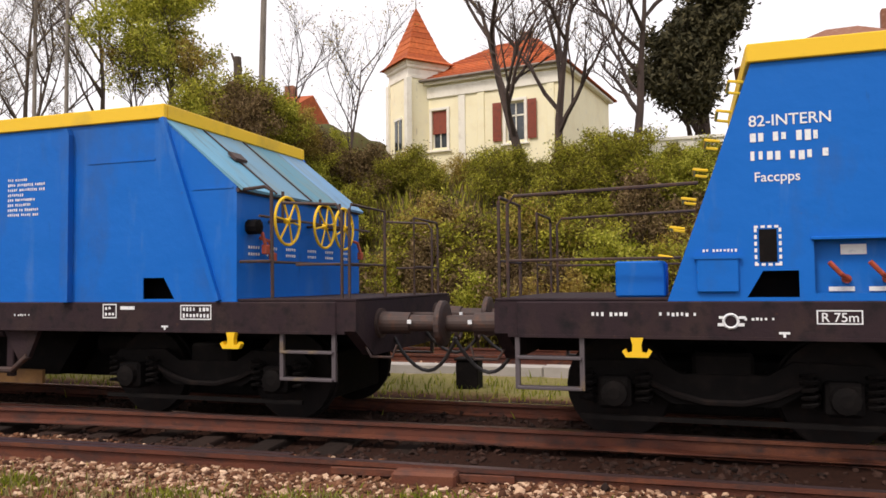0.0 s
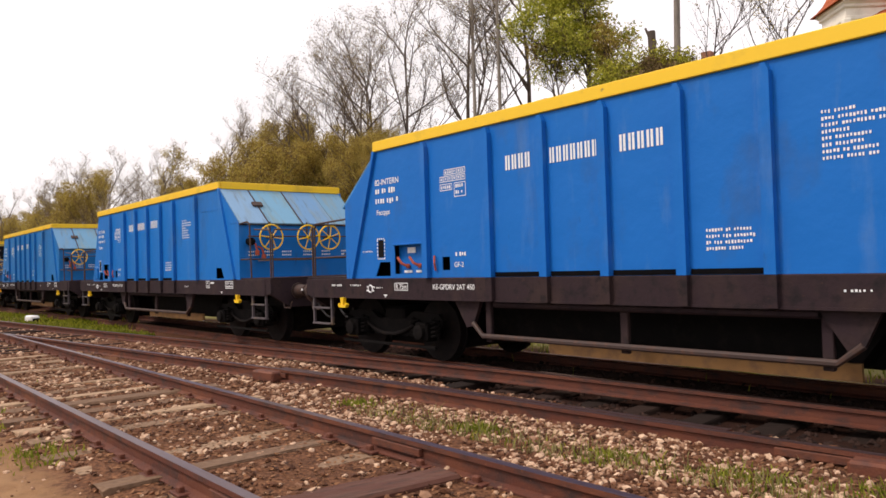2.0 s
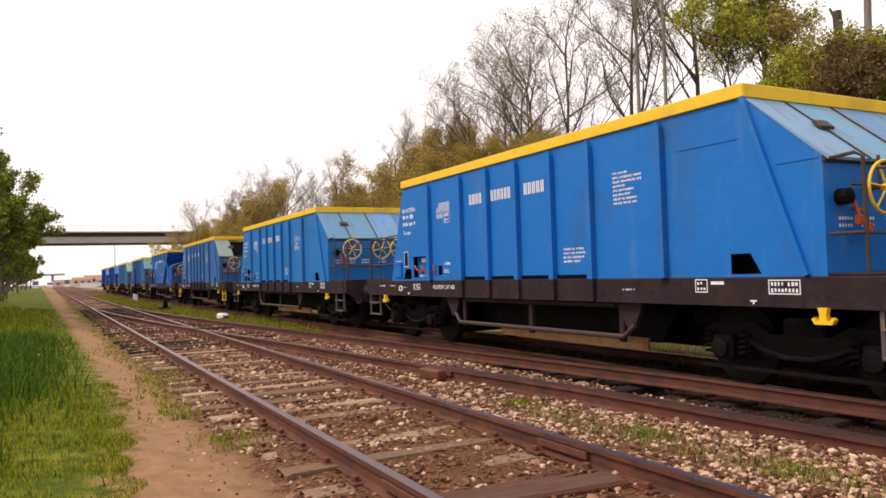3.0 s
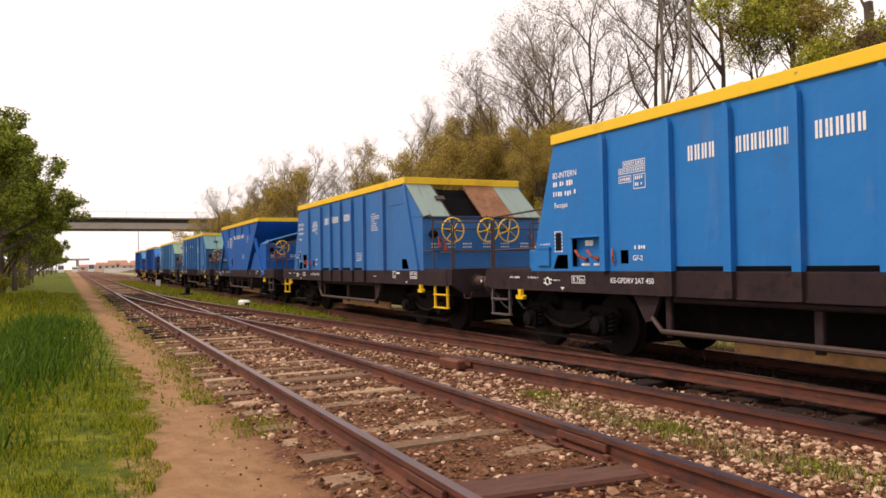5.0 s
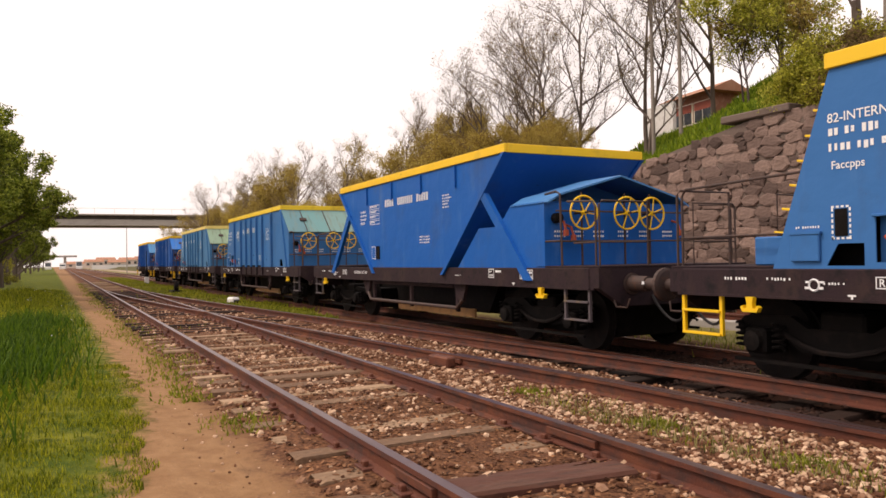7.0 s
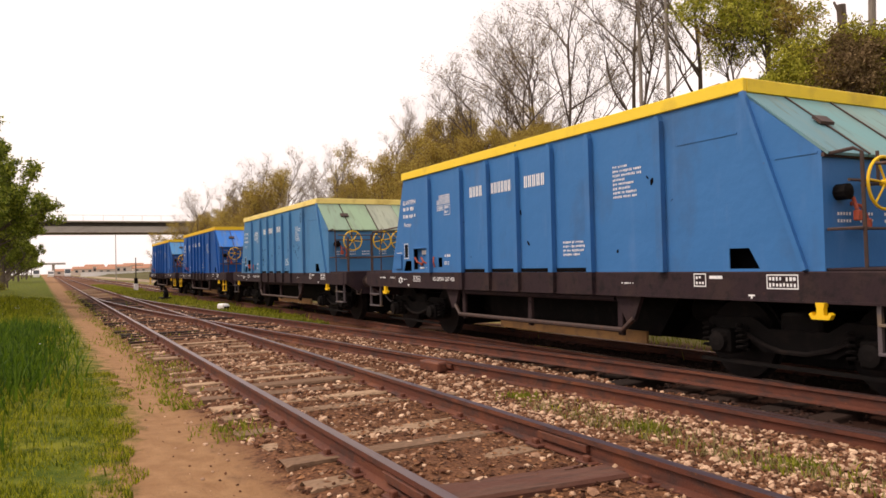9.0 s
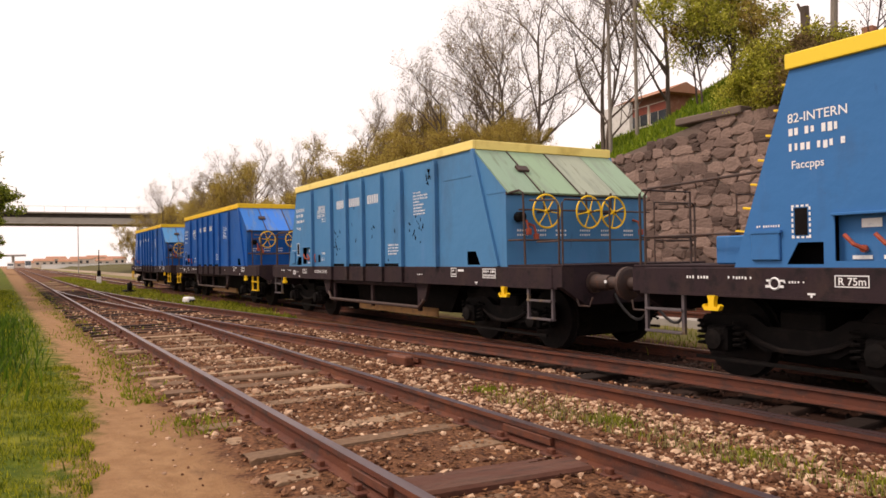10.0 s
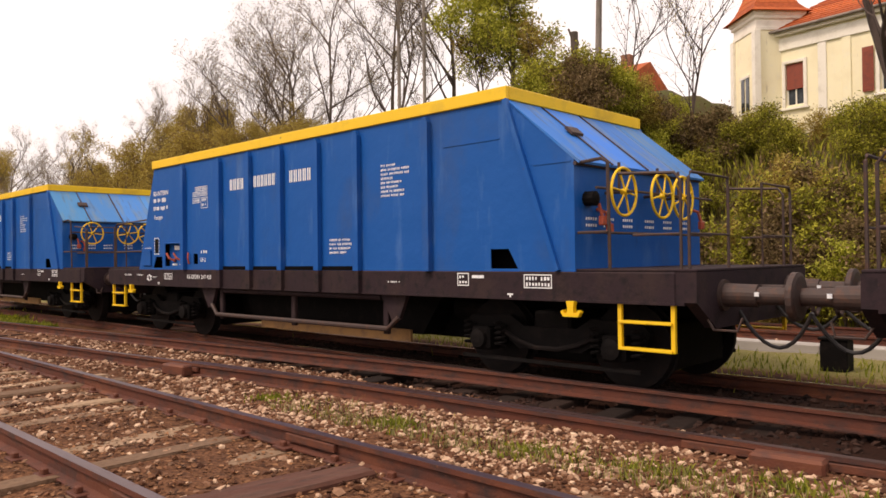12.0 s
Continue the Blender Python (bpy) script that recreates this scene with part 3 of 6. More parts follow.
def words(parent, text, x, z, size, y=-0.006):
    if (text, size) not in TEXTS:
        cu = bpy.data.curves.new("lettering", "FONT")
        cu.body, cu.size, cu.offset = text, size, size * 0.008
        cu.materials.append(M["white"])
        TEXTS[(text, size)] = cu
    ob = new("lettering", TEXTS[(text, size)])
    ob.parent = parent
    ob.matrix_basis = pose(x, y, z, 90, 0, 0)
    return ob


def frame_bars(parent, x0, z0, x1, z1, w=0.012, y=-0.005, dashes=False):
    bm = bmesh.new()
    quads = [(x0, z0, x1, z0 + w), (x0, z1 - w, x1, z1), (x0, z0 + w, x0 + w, z1 - w), (x1 - w, z0 + w, x1, z1 - w)]
    if dashes:
        quads = []
        nx, nz = max(2, round((x1 - x0) / 0.05)), max(2, round((z1 - z0) / 0.05))
        for k in range(nx):
            a = x0 + (x1 - x0) * k / nx
            quads += [(a, z0, a + 0.6 * (x1 - x0) / nx, z0 + w), (a, z1 - w, a + 0.6 * (x1 - x0) / nx, z1)]
        for k in range(nz):
            a = z0 + (z1 - z0) * k / nz
            quads += [(x0, a, x0 + w, a + 0.6 * (z1 - z0) / nz), (x1 - w, a, x1, a + 0.6 * (z1 - z0) / nz)]
    for a, b0, c, d in quads:
        bm.faces.new([bm.verts.new(p) for p in ((a, y, b0), (c, y, b0), (c, y, d), (a, y, d))])
    return tagged(part("marking_frame", bm, "white", parent), kind="stuff")


def finished(name, bm, mat):
    me = bpy.data.meshes.new(name)
    bm.to_mesh(me)
    bm.free()
    me.materials.append(M[mat])
    return me


def handwheel(w, m):
    """A hand wheel: rim, three through spokes and a hub."""
    wheel = coloured(part("handwheel", HANDWHEEL, None, w, at=m), YELLOW)
    for k in range(3):
        coloured(part("spoke", SPOKE, None, wheel, at=pose(0, 0, 0, 60 * k + 11, 0, 0)), YELLOW)
    coloured(part("hub", HUB, None, wheel), YELLOW)


def wheelset_mesh():
    """Two wheels on an axle, turned about y."""
    bm = bmesh.new()
    for s in (-1, 1):
        c = s * 0.75
        prof = [(-0.065, 0.38), (-0.065, WHEEL_R), (0.045, WHEEL_R + 0.002), (0.048, WHEEL_R + 0.025), (0.07, WHEEL_R + 0.022), (0.07, 0.38), (0.03, 0.36), (0.03, 0.16), (0.09, 0.14), (0.09, 0.09)]
        add_lathe(bm, [(-s * a, r) for a, r in prof], (0, c, 0), "y", 24)
        add_lathe(bm, [(s * 0.02, 0.155), (s * 0.10, 0.14), (s * 0.10, 0.08), (s * 0.24, 0.08)], (0, c, 0), "y", 12)
    add_tube(bm, [(0, -0.7, 0), (0, 0.7, 0)], 0.08, 10)
    me = bpy.data.meshes.new("wheelset")
    bm.to_mesh(me)
    bm.free()
    me.materials.append(M["wheelsteel"])
    return me


HANDWHEEL = finished("handwheel", add_ring(bmesh.new(), (0, 0, 0), "x", 0.255, 0.016, 28, 6), "yellow")
SPOKE = finished("spoke", tube([(0, 0, -0.25), (0.015, 0, 0), (0, 0, 0.25)], 0.011, 6), "yellow")
HUB = finished("hub", add_lathe(bmesh.new(), [(-0.03, 0.035), (0.04, 0.035)], (0, 0, 0), "x", 10), "yellow")
WHEELSET = wheelset_mesh()


def bogie(parent, cx):
    b = new("bogie")
    b.parent = parent
    b.matrix_basis = pose(cx, WIDE / 2, 0)
    for s in (-1, 1):
        y0, y1 = s * 1.05, s * 0.97
        prof = [(-1.25, 0.62), (-1.15, 0.72), (-0.55, 0.74), (-0.35, 0.62), (0.35, 0.62), (0.55, 0.74), (1.15, 0.72), (1.25, 0.62), (1.2, 0.5), (0.68, 0.52), (0.42, 0.36), (-0.42, 0.36), (-0.68, 0.52), (-1.2, 0.5)]
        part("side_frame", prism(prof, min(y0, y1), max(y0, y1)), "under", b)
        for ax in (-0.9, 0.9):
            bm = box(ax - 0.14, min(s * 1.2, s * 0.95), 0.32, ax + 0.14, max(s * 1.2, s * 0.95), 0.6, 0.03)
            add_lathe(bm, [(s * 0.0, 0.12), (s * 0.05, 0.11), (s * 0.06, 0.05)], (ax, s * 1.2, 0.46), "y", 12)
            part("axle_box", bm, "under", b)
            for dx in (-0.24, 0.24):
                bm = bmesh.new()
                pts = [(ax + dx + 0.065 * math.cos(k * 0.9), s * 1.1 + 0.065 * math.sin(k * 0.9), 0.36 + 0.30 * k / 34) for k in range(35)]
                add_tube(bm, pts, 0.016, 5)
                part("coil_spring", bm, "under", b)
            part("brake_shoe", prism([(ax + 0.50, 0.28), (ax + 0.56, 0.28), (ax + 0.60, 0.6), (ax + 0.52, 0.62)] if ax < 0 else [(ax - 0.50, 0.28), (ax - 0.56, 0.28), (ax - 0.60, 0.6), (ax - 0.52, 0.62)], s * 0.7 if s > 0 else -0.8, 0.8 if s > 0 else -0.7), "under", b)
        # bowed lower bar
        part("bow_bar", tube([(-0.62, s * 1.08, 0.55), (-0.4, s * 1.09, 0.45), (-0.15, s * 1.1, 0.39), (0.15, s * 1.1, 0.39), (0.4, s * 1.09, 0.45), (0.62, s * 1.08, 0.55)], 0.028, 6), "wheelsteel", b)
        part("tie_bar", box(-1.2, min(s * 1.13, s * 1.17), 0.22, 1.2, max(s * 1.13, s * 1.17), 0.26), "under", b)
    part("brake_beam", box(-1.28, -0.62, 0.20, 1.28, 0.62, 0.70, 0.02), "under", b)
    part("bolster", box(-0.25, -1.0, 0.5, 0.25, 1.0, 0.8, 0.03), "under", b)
    sets = []
    for ax in (-0.9, 0.9):
        sets.append(part("wheelset", WHEELSET, None, b, at=pose(ax, 0, WHEEL_R)))
    return sets


def hook_mesh():
    bm = bmesh.new()
    add_prism(bm, [(-0.05, 0.16), (0.05, 0.16), (0.035, 0.10), (0.04, 0.045), (0.075, 0.035), (0.09, 0.07), (0.12, 0.05), (0.09, 0.0), (-0.09, 0.0), (-0.12, 0.05), (-0.09, 0.07), (-0.075, 0.035), (-0.04, 0.045), (-0.035, 0.10)], -0.03, 0.03)
    me = bpy.data.meshes.new("tow_hook")
    bm.to_mesh(me)
    bm.free()
    me.materials.append(M["yellow"])
    return me


HOOK = hook_mesh()


def underframe(w, steps=GREYSTEP):
    """Sole bars, headstocks, deck, buffers, couplings, steps, brake rods and bogies."""
    for y0, y1 in ((-0.015, 0.10), (WIDE - 0.10, WIDE + 0.015)):
        part("sole_bar", add_box(box(-1.95, y0, 0.95, 10.6, y1, FLOOR, 0.012), -1.95, y0 - 0.012, 0.95, 10.6, y0 - 0.003, 0.975), "frame", w)
    for x0, x1 in ((-2.15, -2.03), (10.68, 10.80)):
        part("headstock", prism([(0.0, 0.98), (0.42, 0.72), (WIDE - 0.42, 0.72), (WIDE, 0.98), (WIDE, FLOOR), (0, FLOOR)], x0, x1), "frame", w).matrix_basis = Matrix(((0, 1, 0, 0), (1, 0, 0, 0), (0, 0, 1, 0), (0, 0, 0, 1)))
    for x0, x1, s in ((-2.03, -1.95, -1), (10.6, 10.68, 1)):
        part("corner_plate", prism([(x0 - 0.25 * (s > 0), 0.95), (x1 + 0.25 * (s < 0), 0.95), (x1, FLOOR), (x0, FLOOR)], 0.0, WIDE), "frame", w)
    for x0, x1 in ((-2.15, -0.66), (9.28, 10.80)):
        part("deck", box(x0, 0.02, FLOOR + 0.002, x1, WIDE - 0.02, FLOOR + 0.028, 0.006), "frame", w, "dusty chequered steel deck")
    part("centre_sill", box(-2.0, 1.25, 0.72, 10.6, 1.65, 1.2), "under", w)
    for y in (1.45 - 0.875, 1.45 + 0.875):
        for x, s in ((-2.15, -1), (10.80, 1)):
            bm = bmesh.new()
            add_lathe(bm, [(0, 0.15), (s * 0.03, 0.15), (s * 0.03, 0.115), (s * 0.34, 0.105), (s * 0.34, 0.085), (s * 0.62, 0.08), (s * 0.63, 0.19), (s * 0.645, 0.225), (s * 0.675, 0.22), (s * 0.678, 0.0)], (x, y, 1.03), "x", 20)
            part("buffer", bm, "tube", w)
            part("buffer_mark", box(x + s * 0.36 - 0.02, y - 0.122, 1.03, x + s * 0.36 + 0.02, y - 0.108, 1.07), "white", w)
    for x, s in ((-2.15, -1), (10.80, 1)):
        bm = bmesh.new()
        add_box(bm, min(x, x + s * 0.28), 1.40, 0.98, max(x, x + s * 0.28), 1.50, 1.10, 0.02)
        for k in range(3):
            add_ring(bm, (x + s * (0.30 + 0.13 * k), 1.45, 1.0 - 0.05 * k), "y" if k % 2 else "x", 0.09, 0.022, 14, 6)
        part("screw_coupling", bm, "tube", w)
        for y, low in ((0.95, 0.50), (1.95, 0.6)):
            pts = [(x + s * 0.68 * t, y + 0.12 * math.sin(3 * t), 0.86 - (0.86 - low) * math.sin(math.pi * min(1, t * 1.02)) ** 0.8) for t in [i / 10 for i in range(11)]]
            part("brake_hose", tube(pts, 0.020, 7), "hose", w)
        part("grab_handle", tube([(x - s * 0.05, 0.28, 0.86), (x + s * 0.04, 0.26, 0.72), (x + s * 0.26, 0.26, 0.72), (x + s * 0.30, 0.28, 0.84)], 0.013, 6), "tube", w)
    # steps at the diagonal corners
    for x0, x1 in ((10.0, 10.56), (-1.95, -1.39)):
        for y in (0.03, WIDE - 0.03):
            bm = bmesh.new()
            for x in (x0, x1):
                add_box(bm, x - 0.02, y - 0.02, 0.50, x + 0.02, y + 0.02, 0.96)
            for z in (0.50, 0.76):
                add_box(bm, x0, y - 0.05, z, x1, y + 0.05, z + 0.028, 0.005)
            coloured(part("foot_step", bm, "yellow", w), steps)
    for x in (9.48, -0.93):
        for y in (-0.045, WIDE + 0.045):
            coloured(part("tow_hook", HOOK, None, w, at=pose(x, y, 0.80)), YELLOW)
    # brake brackets and rods
    for y, s in ((0.1, -1), (WIDE - 0.1, 1)):
        for x in (1.9, 6.65):
            part("bracket", prism([(x - 0.26, 0.96), (x + 0.26, 0.96), (x + 0.10, 0.62), (x - 0.02, 0.60)], y - 0.03, y + 0.03), "frame", w)
        part("upper_rod", tube([(2.4, y, 0.91), (6.4, y, 0.91)], 0.045, 8), "frame", w)
        part("brake_rod", tube([(2.0, y - 0.02, 0.66), (2.2, y - 0.04, 0.50), (6.55, y - 0.04, 0.50), (6.75, y - 0.02, 0.66)], 0.035, 8), "tube", w)
        for x in (2.25, 4.35, 6.45):
            part("rod_hanger", box(x - 0.05, y + 0.01, 0.42, x + 0.05, y + 0.07, 0.95, 0.01), "frame", w)
        part("chute_flap", prism([(3.0, 0.30), (6.6, 0.30), (6.6, 0.46), (3.0, 0.46)], y + 0.32 if s < 0 else y - 0.36, y + 0.36 if s < 0 else y - 0.32), "plank", w, "rust-orange discharge flap")
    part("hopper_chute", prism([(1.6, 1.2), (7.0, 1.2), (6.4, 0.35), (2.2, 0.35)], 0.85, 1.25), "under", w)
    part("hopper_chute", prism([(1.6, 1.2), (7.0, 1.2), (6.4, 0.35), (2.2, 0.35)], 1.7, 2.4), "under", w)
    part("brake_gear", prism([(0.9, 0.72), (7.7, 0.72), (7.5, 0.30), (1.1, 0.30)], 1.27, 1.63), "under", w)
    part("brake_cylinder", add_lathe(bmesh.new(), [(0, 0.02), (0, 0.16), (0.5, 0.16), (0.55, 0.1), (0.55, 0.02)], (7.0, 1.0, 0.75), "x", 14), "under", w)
    sets = []
    for cx in BOGIES:
        sets += bogie(w, cx)
    # sole bar markings
    stencil(w, -1.30, 1.17, [[3, 4]], 0.03, 0.01, 0.035, seed=3, y=-0.02)
    stencil(w, -0.75, 1.17, [[1, 5, 1]], 0.026, 0.01, 0.035, seed=4, y=-0.02)
    bm = bmesh.new()
    add_ring(bm, (-0.20, -0.02, 1.10), "y", 0.055, 0.011, 14, 4)
    for a, b0 in ((-0.30, -0.25), (-0.15, -0.10)):
        add_box(bm, a, -0.024, 1.06, b0, -0.018, 1.085)
        add_box(bm, a + 0.01, -0.024, 1.12, b0 + 0.01, -0.018, 1.14)
    part("marking", bm, "white", w)
    frame_bars(w, 0.42, 1.08, 0.74, 1.19, 0.01, y=-0.02)
    words(w, "R 75m", 0.45, 1.10, 0.10, y=-0.021)
    words(w, "KE-GPDRV 2AT 450", 1.30, 1.10, 0.10, y=-0.021)
    for x in (6.75, 0.0):
        stencil(w, x - 0.1, 1.13, [[1, 4, 1]], 0.022, 0.01, 0.025, seed=5, y=-0.02)
    frame_bars(w, 7.87, 1.09, 8.05, 1.24, 0.012, y=-0.02)
    stencil(w, 7.90, 1.21, [[2], [3]], 0.035, 0.01, 0.035, 0.06, seed=6, y=-0.02)
    part("marking", box(8.10, -0.022, 1.18, 8.28, -0.018, 1.215), "white", w)
    frame_bars(w, 8.85, 1.08, 9.22, 1.23, 0.012, y=-0.02)
    stencil(w, 8.88, 1.205, [[4, 3], [8]], 0.033, 0.008, 0.045, 0.062, seed=7, y=-0.02)
    for x in (8.62, 0.15):
        part("marking", add_box(box(x, -0.022, 1.0, x + 0.08, -0.018, 1.018), x + 0.03, -0.022, 0.975, x + 0.05, -0.018, 1.0), "white", w)
    return sets


def railing(w, x_end, s, body_x):
    """Tubular railings of an end platform; s is the way out."""
    for y in (0.12, WIDE - 0.12):
        part("handrail", tube([(x_end, y, FLOOR), (x_end, y, 2.12), (x_end - s * 0.06, y, 2.20), (body_x, y, 2.24)], 0.016, 7), "tube", w)
        part("handrail", tube([(x_end, y, 1.62), (body_x + s * 0.15, y, 1.62)], 0.013, 6), "tube", w)
    for y0, y1 in ((0.12, 1.0), (WIDE - 1.0, WIDE - 0.12)):
        ya, yb = (y0, y1) if y0 < 1 else (y1, y0)
        part("end_rail", tube([(x_end + s * 0.08, ya, FLOOR), (x_end + s * 0.08, ya, 2.15), (x_end + s * 0.08, ya + 0.05 * (1 if yb > ya else -1), 2.2), (x_end + s * 0.08, yb, 2.2), (x_end + s * 0.08, yb, FLOOR)], 0.016, 7), "tube", w)
        part("end_rail", tube([(x_end + s * 0.08, ya, 1.62), (x_end + s * 0.08, yb, 1.62)], 0.013, 6), "tube", w)


def ladder(w, top_x, low_x, y, z0, z1):
    for k in range(7):
        t = (k + 0.5) / 7
        x = low_x + (top_x - low_x) * t
        z = z0 + (z1 - z0) * t
        out = -0.11 if low_x < top_x else 0.11
        coloured(part("ladder_rung", tube([(x, y, z), (x + out, y, z + 0.02), (x + out, y + 0.40, z + 0.02), (x, y + 0.40, z)], 0.013, 6), "yellow", w), YELLOW)


def side_markings(w):
    words(w, "82-INTERN", -0.03, 2.655, 0.125)
    stencil(w, -0.02, 2.605, [[2, 2, 3], [4, 3, 1]], 0.047, 0.014, 0.085, 0.15, seed=11)
    words(w, "Faccpps", 0.0, 2.21, 0.108)
    frame_bars(w, -0.01, 1.54, 0.19, 1.86, 0.02, dashes=True)
    part("data_plate", box(0.025, -0.008, 1.57, 0.155, -0.004, 1.83), "under", w)
    stencil(w, -0.40, 1.68, [[2, 7]], 0.02, 0.008, 0.025, seed=12)
    for x0, n, z0 in ((1.59, 5, 2.635), (1.50, 6, 2.545)):
        for k in range(n):
            frame_bars(w, x0 + 0.087 * k, z0, x0 + 0.087 * k + 0.080, z0 + 0.078, 0.009)
            stencil(w, x0 + 0.087 * k + 0.026, z0 + 0.060, [[1]], 0.030, 0.01, 0.042, seed=20 + n * k)
    frame_bars(w, 1.50, 2.43, 1.75, 2.52, 0.009)
    frame_bars(w, 1.79, 2.33, 2.02, 2.52, 0.009)
    stencil(w, 1.53, 2.50, [[5]], 0.030, 0.010, 0.05, seed=24)
    stencil(w, 1.82, 2.50, [[4], [2, 1]], 0.030, 0.010, 0.05, 0.085, seed=25)
    solid_word(w, 2.76, 3.20, 2.57, 2.75, 4)
    solid_word(w, 3.48, 4.20, 2.57, 2.75, 7)
    solid_word(w, 4.46, 5.02, 2.57, 2.75, 5)
    stencil(w, 6.52, 2.64, [[3, 6], [4, 8, 5], [5, 9, 3], [8], [3, 10], [3, 8], [5, 2, 7], [6, 5, 3]], 0.021, 0.008, 0.035, 0.056, seed=31)
    stencil(w, 5.42, 1.70, [[6, 2, 6], [5, 3, 7], [2, 3, 9], [7, 5]], 0.022, 0.008, 0.036, 0.058, seed=32)
    words(w, "GF-2", 1.75, 1.40, 0.095)
    stencil(w, 1.78, 1.60, [[1, 3]], 0.034, 0.012, 0.06, seed=33)


def side_sheets(w, outer, paint, near=True):
    holes = [[(-0.07, 1.29), (0.05, 1.50), (0.31, 1.50), (0.31, 1.29)], [(0.42, 1.32), (0.42, 1.74), (1.07, 1.74), (1.07, 1.32)], [(1.50, 1.36), (1.50, 1.54), (1.66, 1.54), (1.66, 1.36)], [(8.37, 1.29), (8.37, 1.51), (8.63, 1.51), (8.76, 1.29)]]
    coloured(part("side_sheet", sheet_with_holes(outer, holes, 0.0, 0.012), "paint", w), paint)
    # recessed lever panel
    bm = box(0.40, 0.10, 1.30, 1.09, 0.14, 1.76)
    coloured(part("lever_panel", bm, "paint", w), paint)
    part("panel_lip", box(0.40, -0.03, 1.735, 1.09, 0.03, 1.76, 0.004), "paint", w).color = paint
    for x in (0.55, 0.83):
        bm = tube([(x + 0.12, 0.06, 1.42), (x + 0.05, -0.01, 1.47), (x - 0.03, -0.02, 1.56)], 0.02, 7)
        add_lathe(bm, [(0, 0.035), (0.03, 0.035)], (x + 0.10, 0.05, 1.43), "y", 10)
        part("lever", bm, "red", w, "red brake change-over lever")
        part("lever_tag", box(x - 0.02, 0.088, 1.335, x + 0.16, 0.097, 1.37), "white", w)
    part("tag", box(0.62, 0.088, 1.62, 0.80, 0.097, 1.70), "white", w)
    part("handle", tube([(1.38, -0.02, 1.36), (1.39, -0.05, 1.46), (1.37, -0.03, 1.56)], 0.016, 6), "red", w)


def end_box(w, paint):
    bm = box(-0.45, -0.035, 1.33, -0.13, 0.0, 1.62, 0.01)
    add_box(bm, -0.47, -0.045, 1.60, -0.11, -0.005, 1.625)
    coloured(part("side_hatch", bm, "paint", w), paint)
    coloured(part("tool_box", box(-1.12, 0.25, FLOOR + 0.03, -0.70, 1.1, 1.60, 0.015), "paint", w), paint)


def control_end(w, paint, posts=False):
    """Handwheels, levers and rails on the end wall."""
    for y in (0.60, 1.45, 1.97):
        handwheel(w, pose(9.73, y, 2.10, 20 * y, 0, 0))
        part("spindle", tube([(9.5, y, 2.10), (9.83, y, 2.10)], 0.018, 7), "tube", w)
        part("wheel_post", box(9.66, y - 0.012, FLOOR + 0.02 if posts else 2.08, 9.684, y + 0.012, 2.42), "tube", w)
    part("wheel_bar", tube([(9.70, 0.1, 2.12), (9.70, WIDE - 0.1, 2.12)], 0.016, 6), "tube", w)
    part("wheel_bar", tube([(9.70, 0.1, 1.66), (9.70, WIDE - 0.1, 1.66)], 0.016, 6), "tube", w)
    part("wheel_bar", tube([(9.52, 0.03, 2.38), (9.8, 0.03, 2.40), (9.86, 0.06, 2.36), (9.86, 0.08, FLOOR)], 0.018, 6), "tube", w)
    part("wheel_bar", tube([(9.52, 0.03, 1.66), (9.86, 0.05, 1.66)], 0.016, 6), "tube", w)
    for y, z in ((0.28, 2.0), (0.42, 1.92), (2.62, 2.0)):
        bm = tube([(9.5, y, z), (9.60, y + 0.03, z - 0.04), (9.64, y + 0.05, z - 0.20)], 0.020, 7)
        add_box(bm, 9.60, y + 0.01, z - 0.26, 9.66, y + 0.09, z - 0.16, 0.01)
        part("valve_lever", bm, "red", w, "red unloading valve lever")
    part("valve", add_lathe(bmesh.new(), [(0, 0.08), (0.12, 0.08), (0.14, 0.03)], (9.5, 0.22, 2.02), "x", 10), "under", w)
    for k, y in enumerate((0.2, 0.55, 0.95, 1.45, 1.9, 2.4)):
        bm = bmesh.new()
        rng = random.Random(k)
        for r in range(2):
            for c in range(5):
                a = y + c * 0.045
                z = 1.80 - r * 0.07
                q = ((9.506, a, z), (9.506, a + 0.035 * rng.uniform(0.5, 1), z), (9.506, a + 0.03, z + 0.03), (9.506, a, z + 0.03))
                bm.faces.new([bm.verts.new(p) for p in q])
        tagged(part("stencil", bm, "white", w), kind="stuff")


def body_shell(w, paint, profile, inner):
    # black core: the dark inside the side openings is put into its colour
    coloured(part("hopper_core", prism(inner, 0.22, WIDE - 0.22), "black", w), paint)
    back = bmesh.new()
    add_prism(back, profile, WIDE - 0.012, WIDE)
    coloured(part("side_sheet", back, "paint", w), paint)


def rim(w, x0, x1, colour):
    for y0, y1 in ((-0.035, 0.02), (WIDE - 0.02, WIDE + 0.035)):
        coloured(part("rim", box(x0 - 0.03, y0, RIM0, x1 + 0.03, y1, RIM1, 0.008), "yellow", w), colour)
    for a, b0 in ((x0 - 0.035, x0 + 0.02), (x1 - 0.02, x1 + 0.035)):
        coloured(part("rim", box(a, 0.022, RIM0, b0, WIDE - 0.022, RIM1, 0.008), "yellow", w), colour)


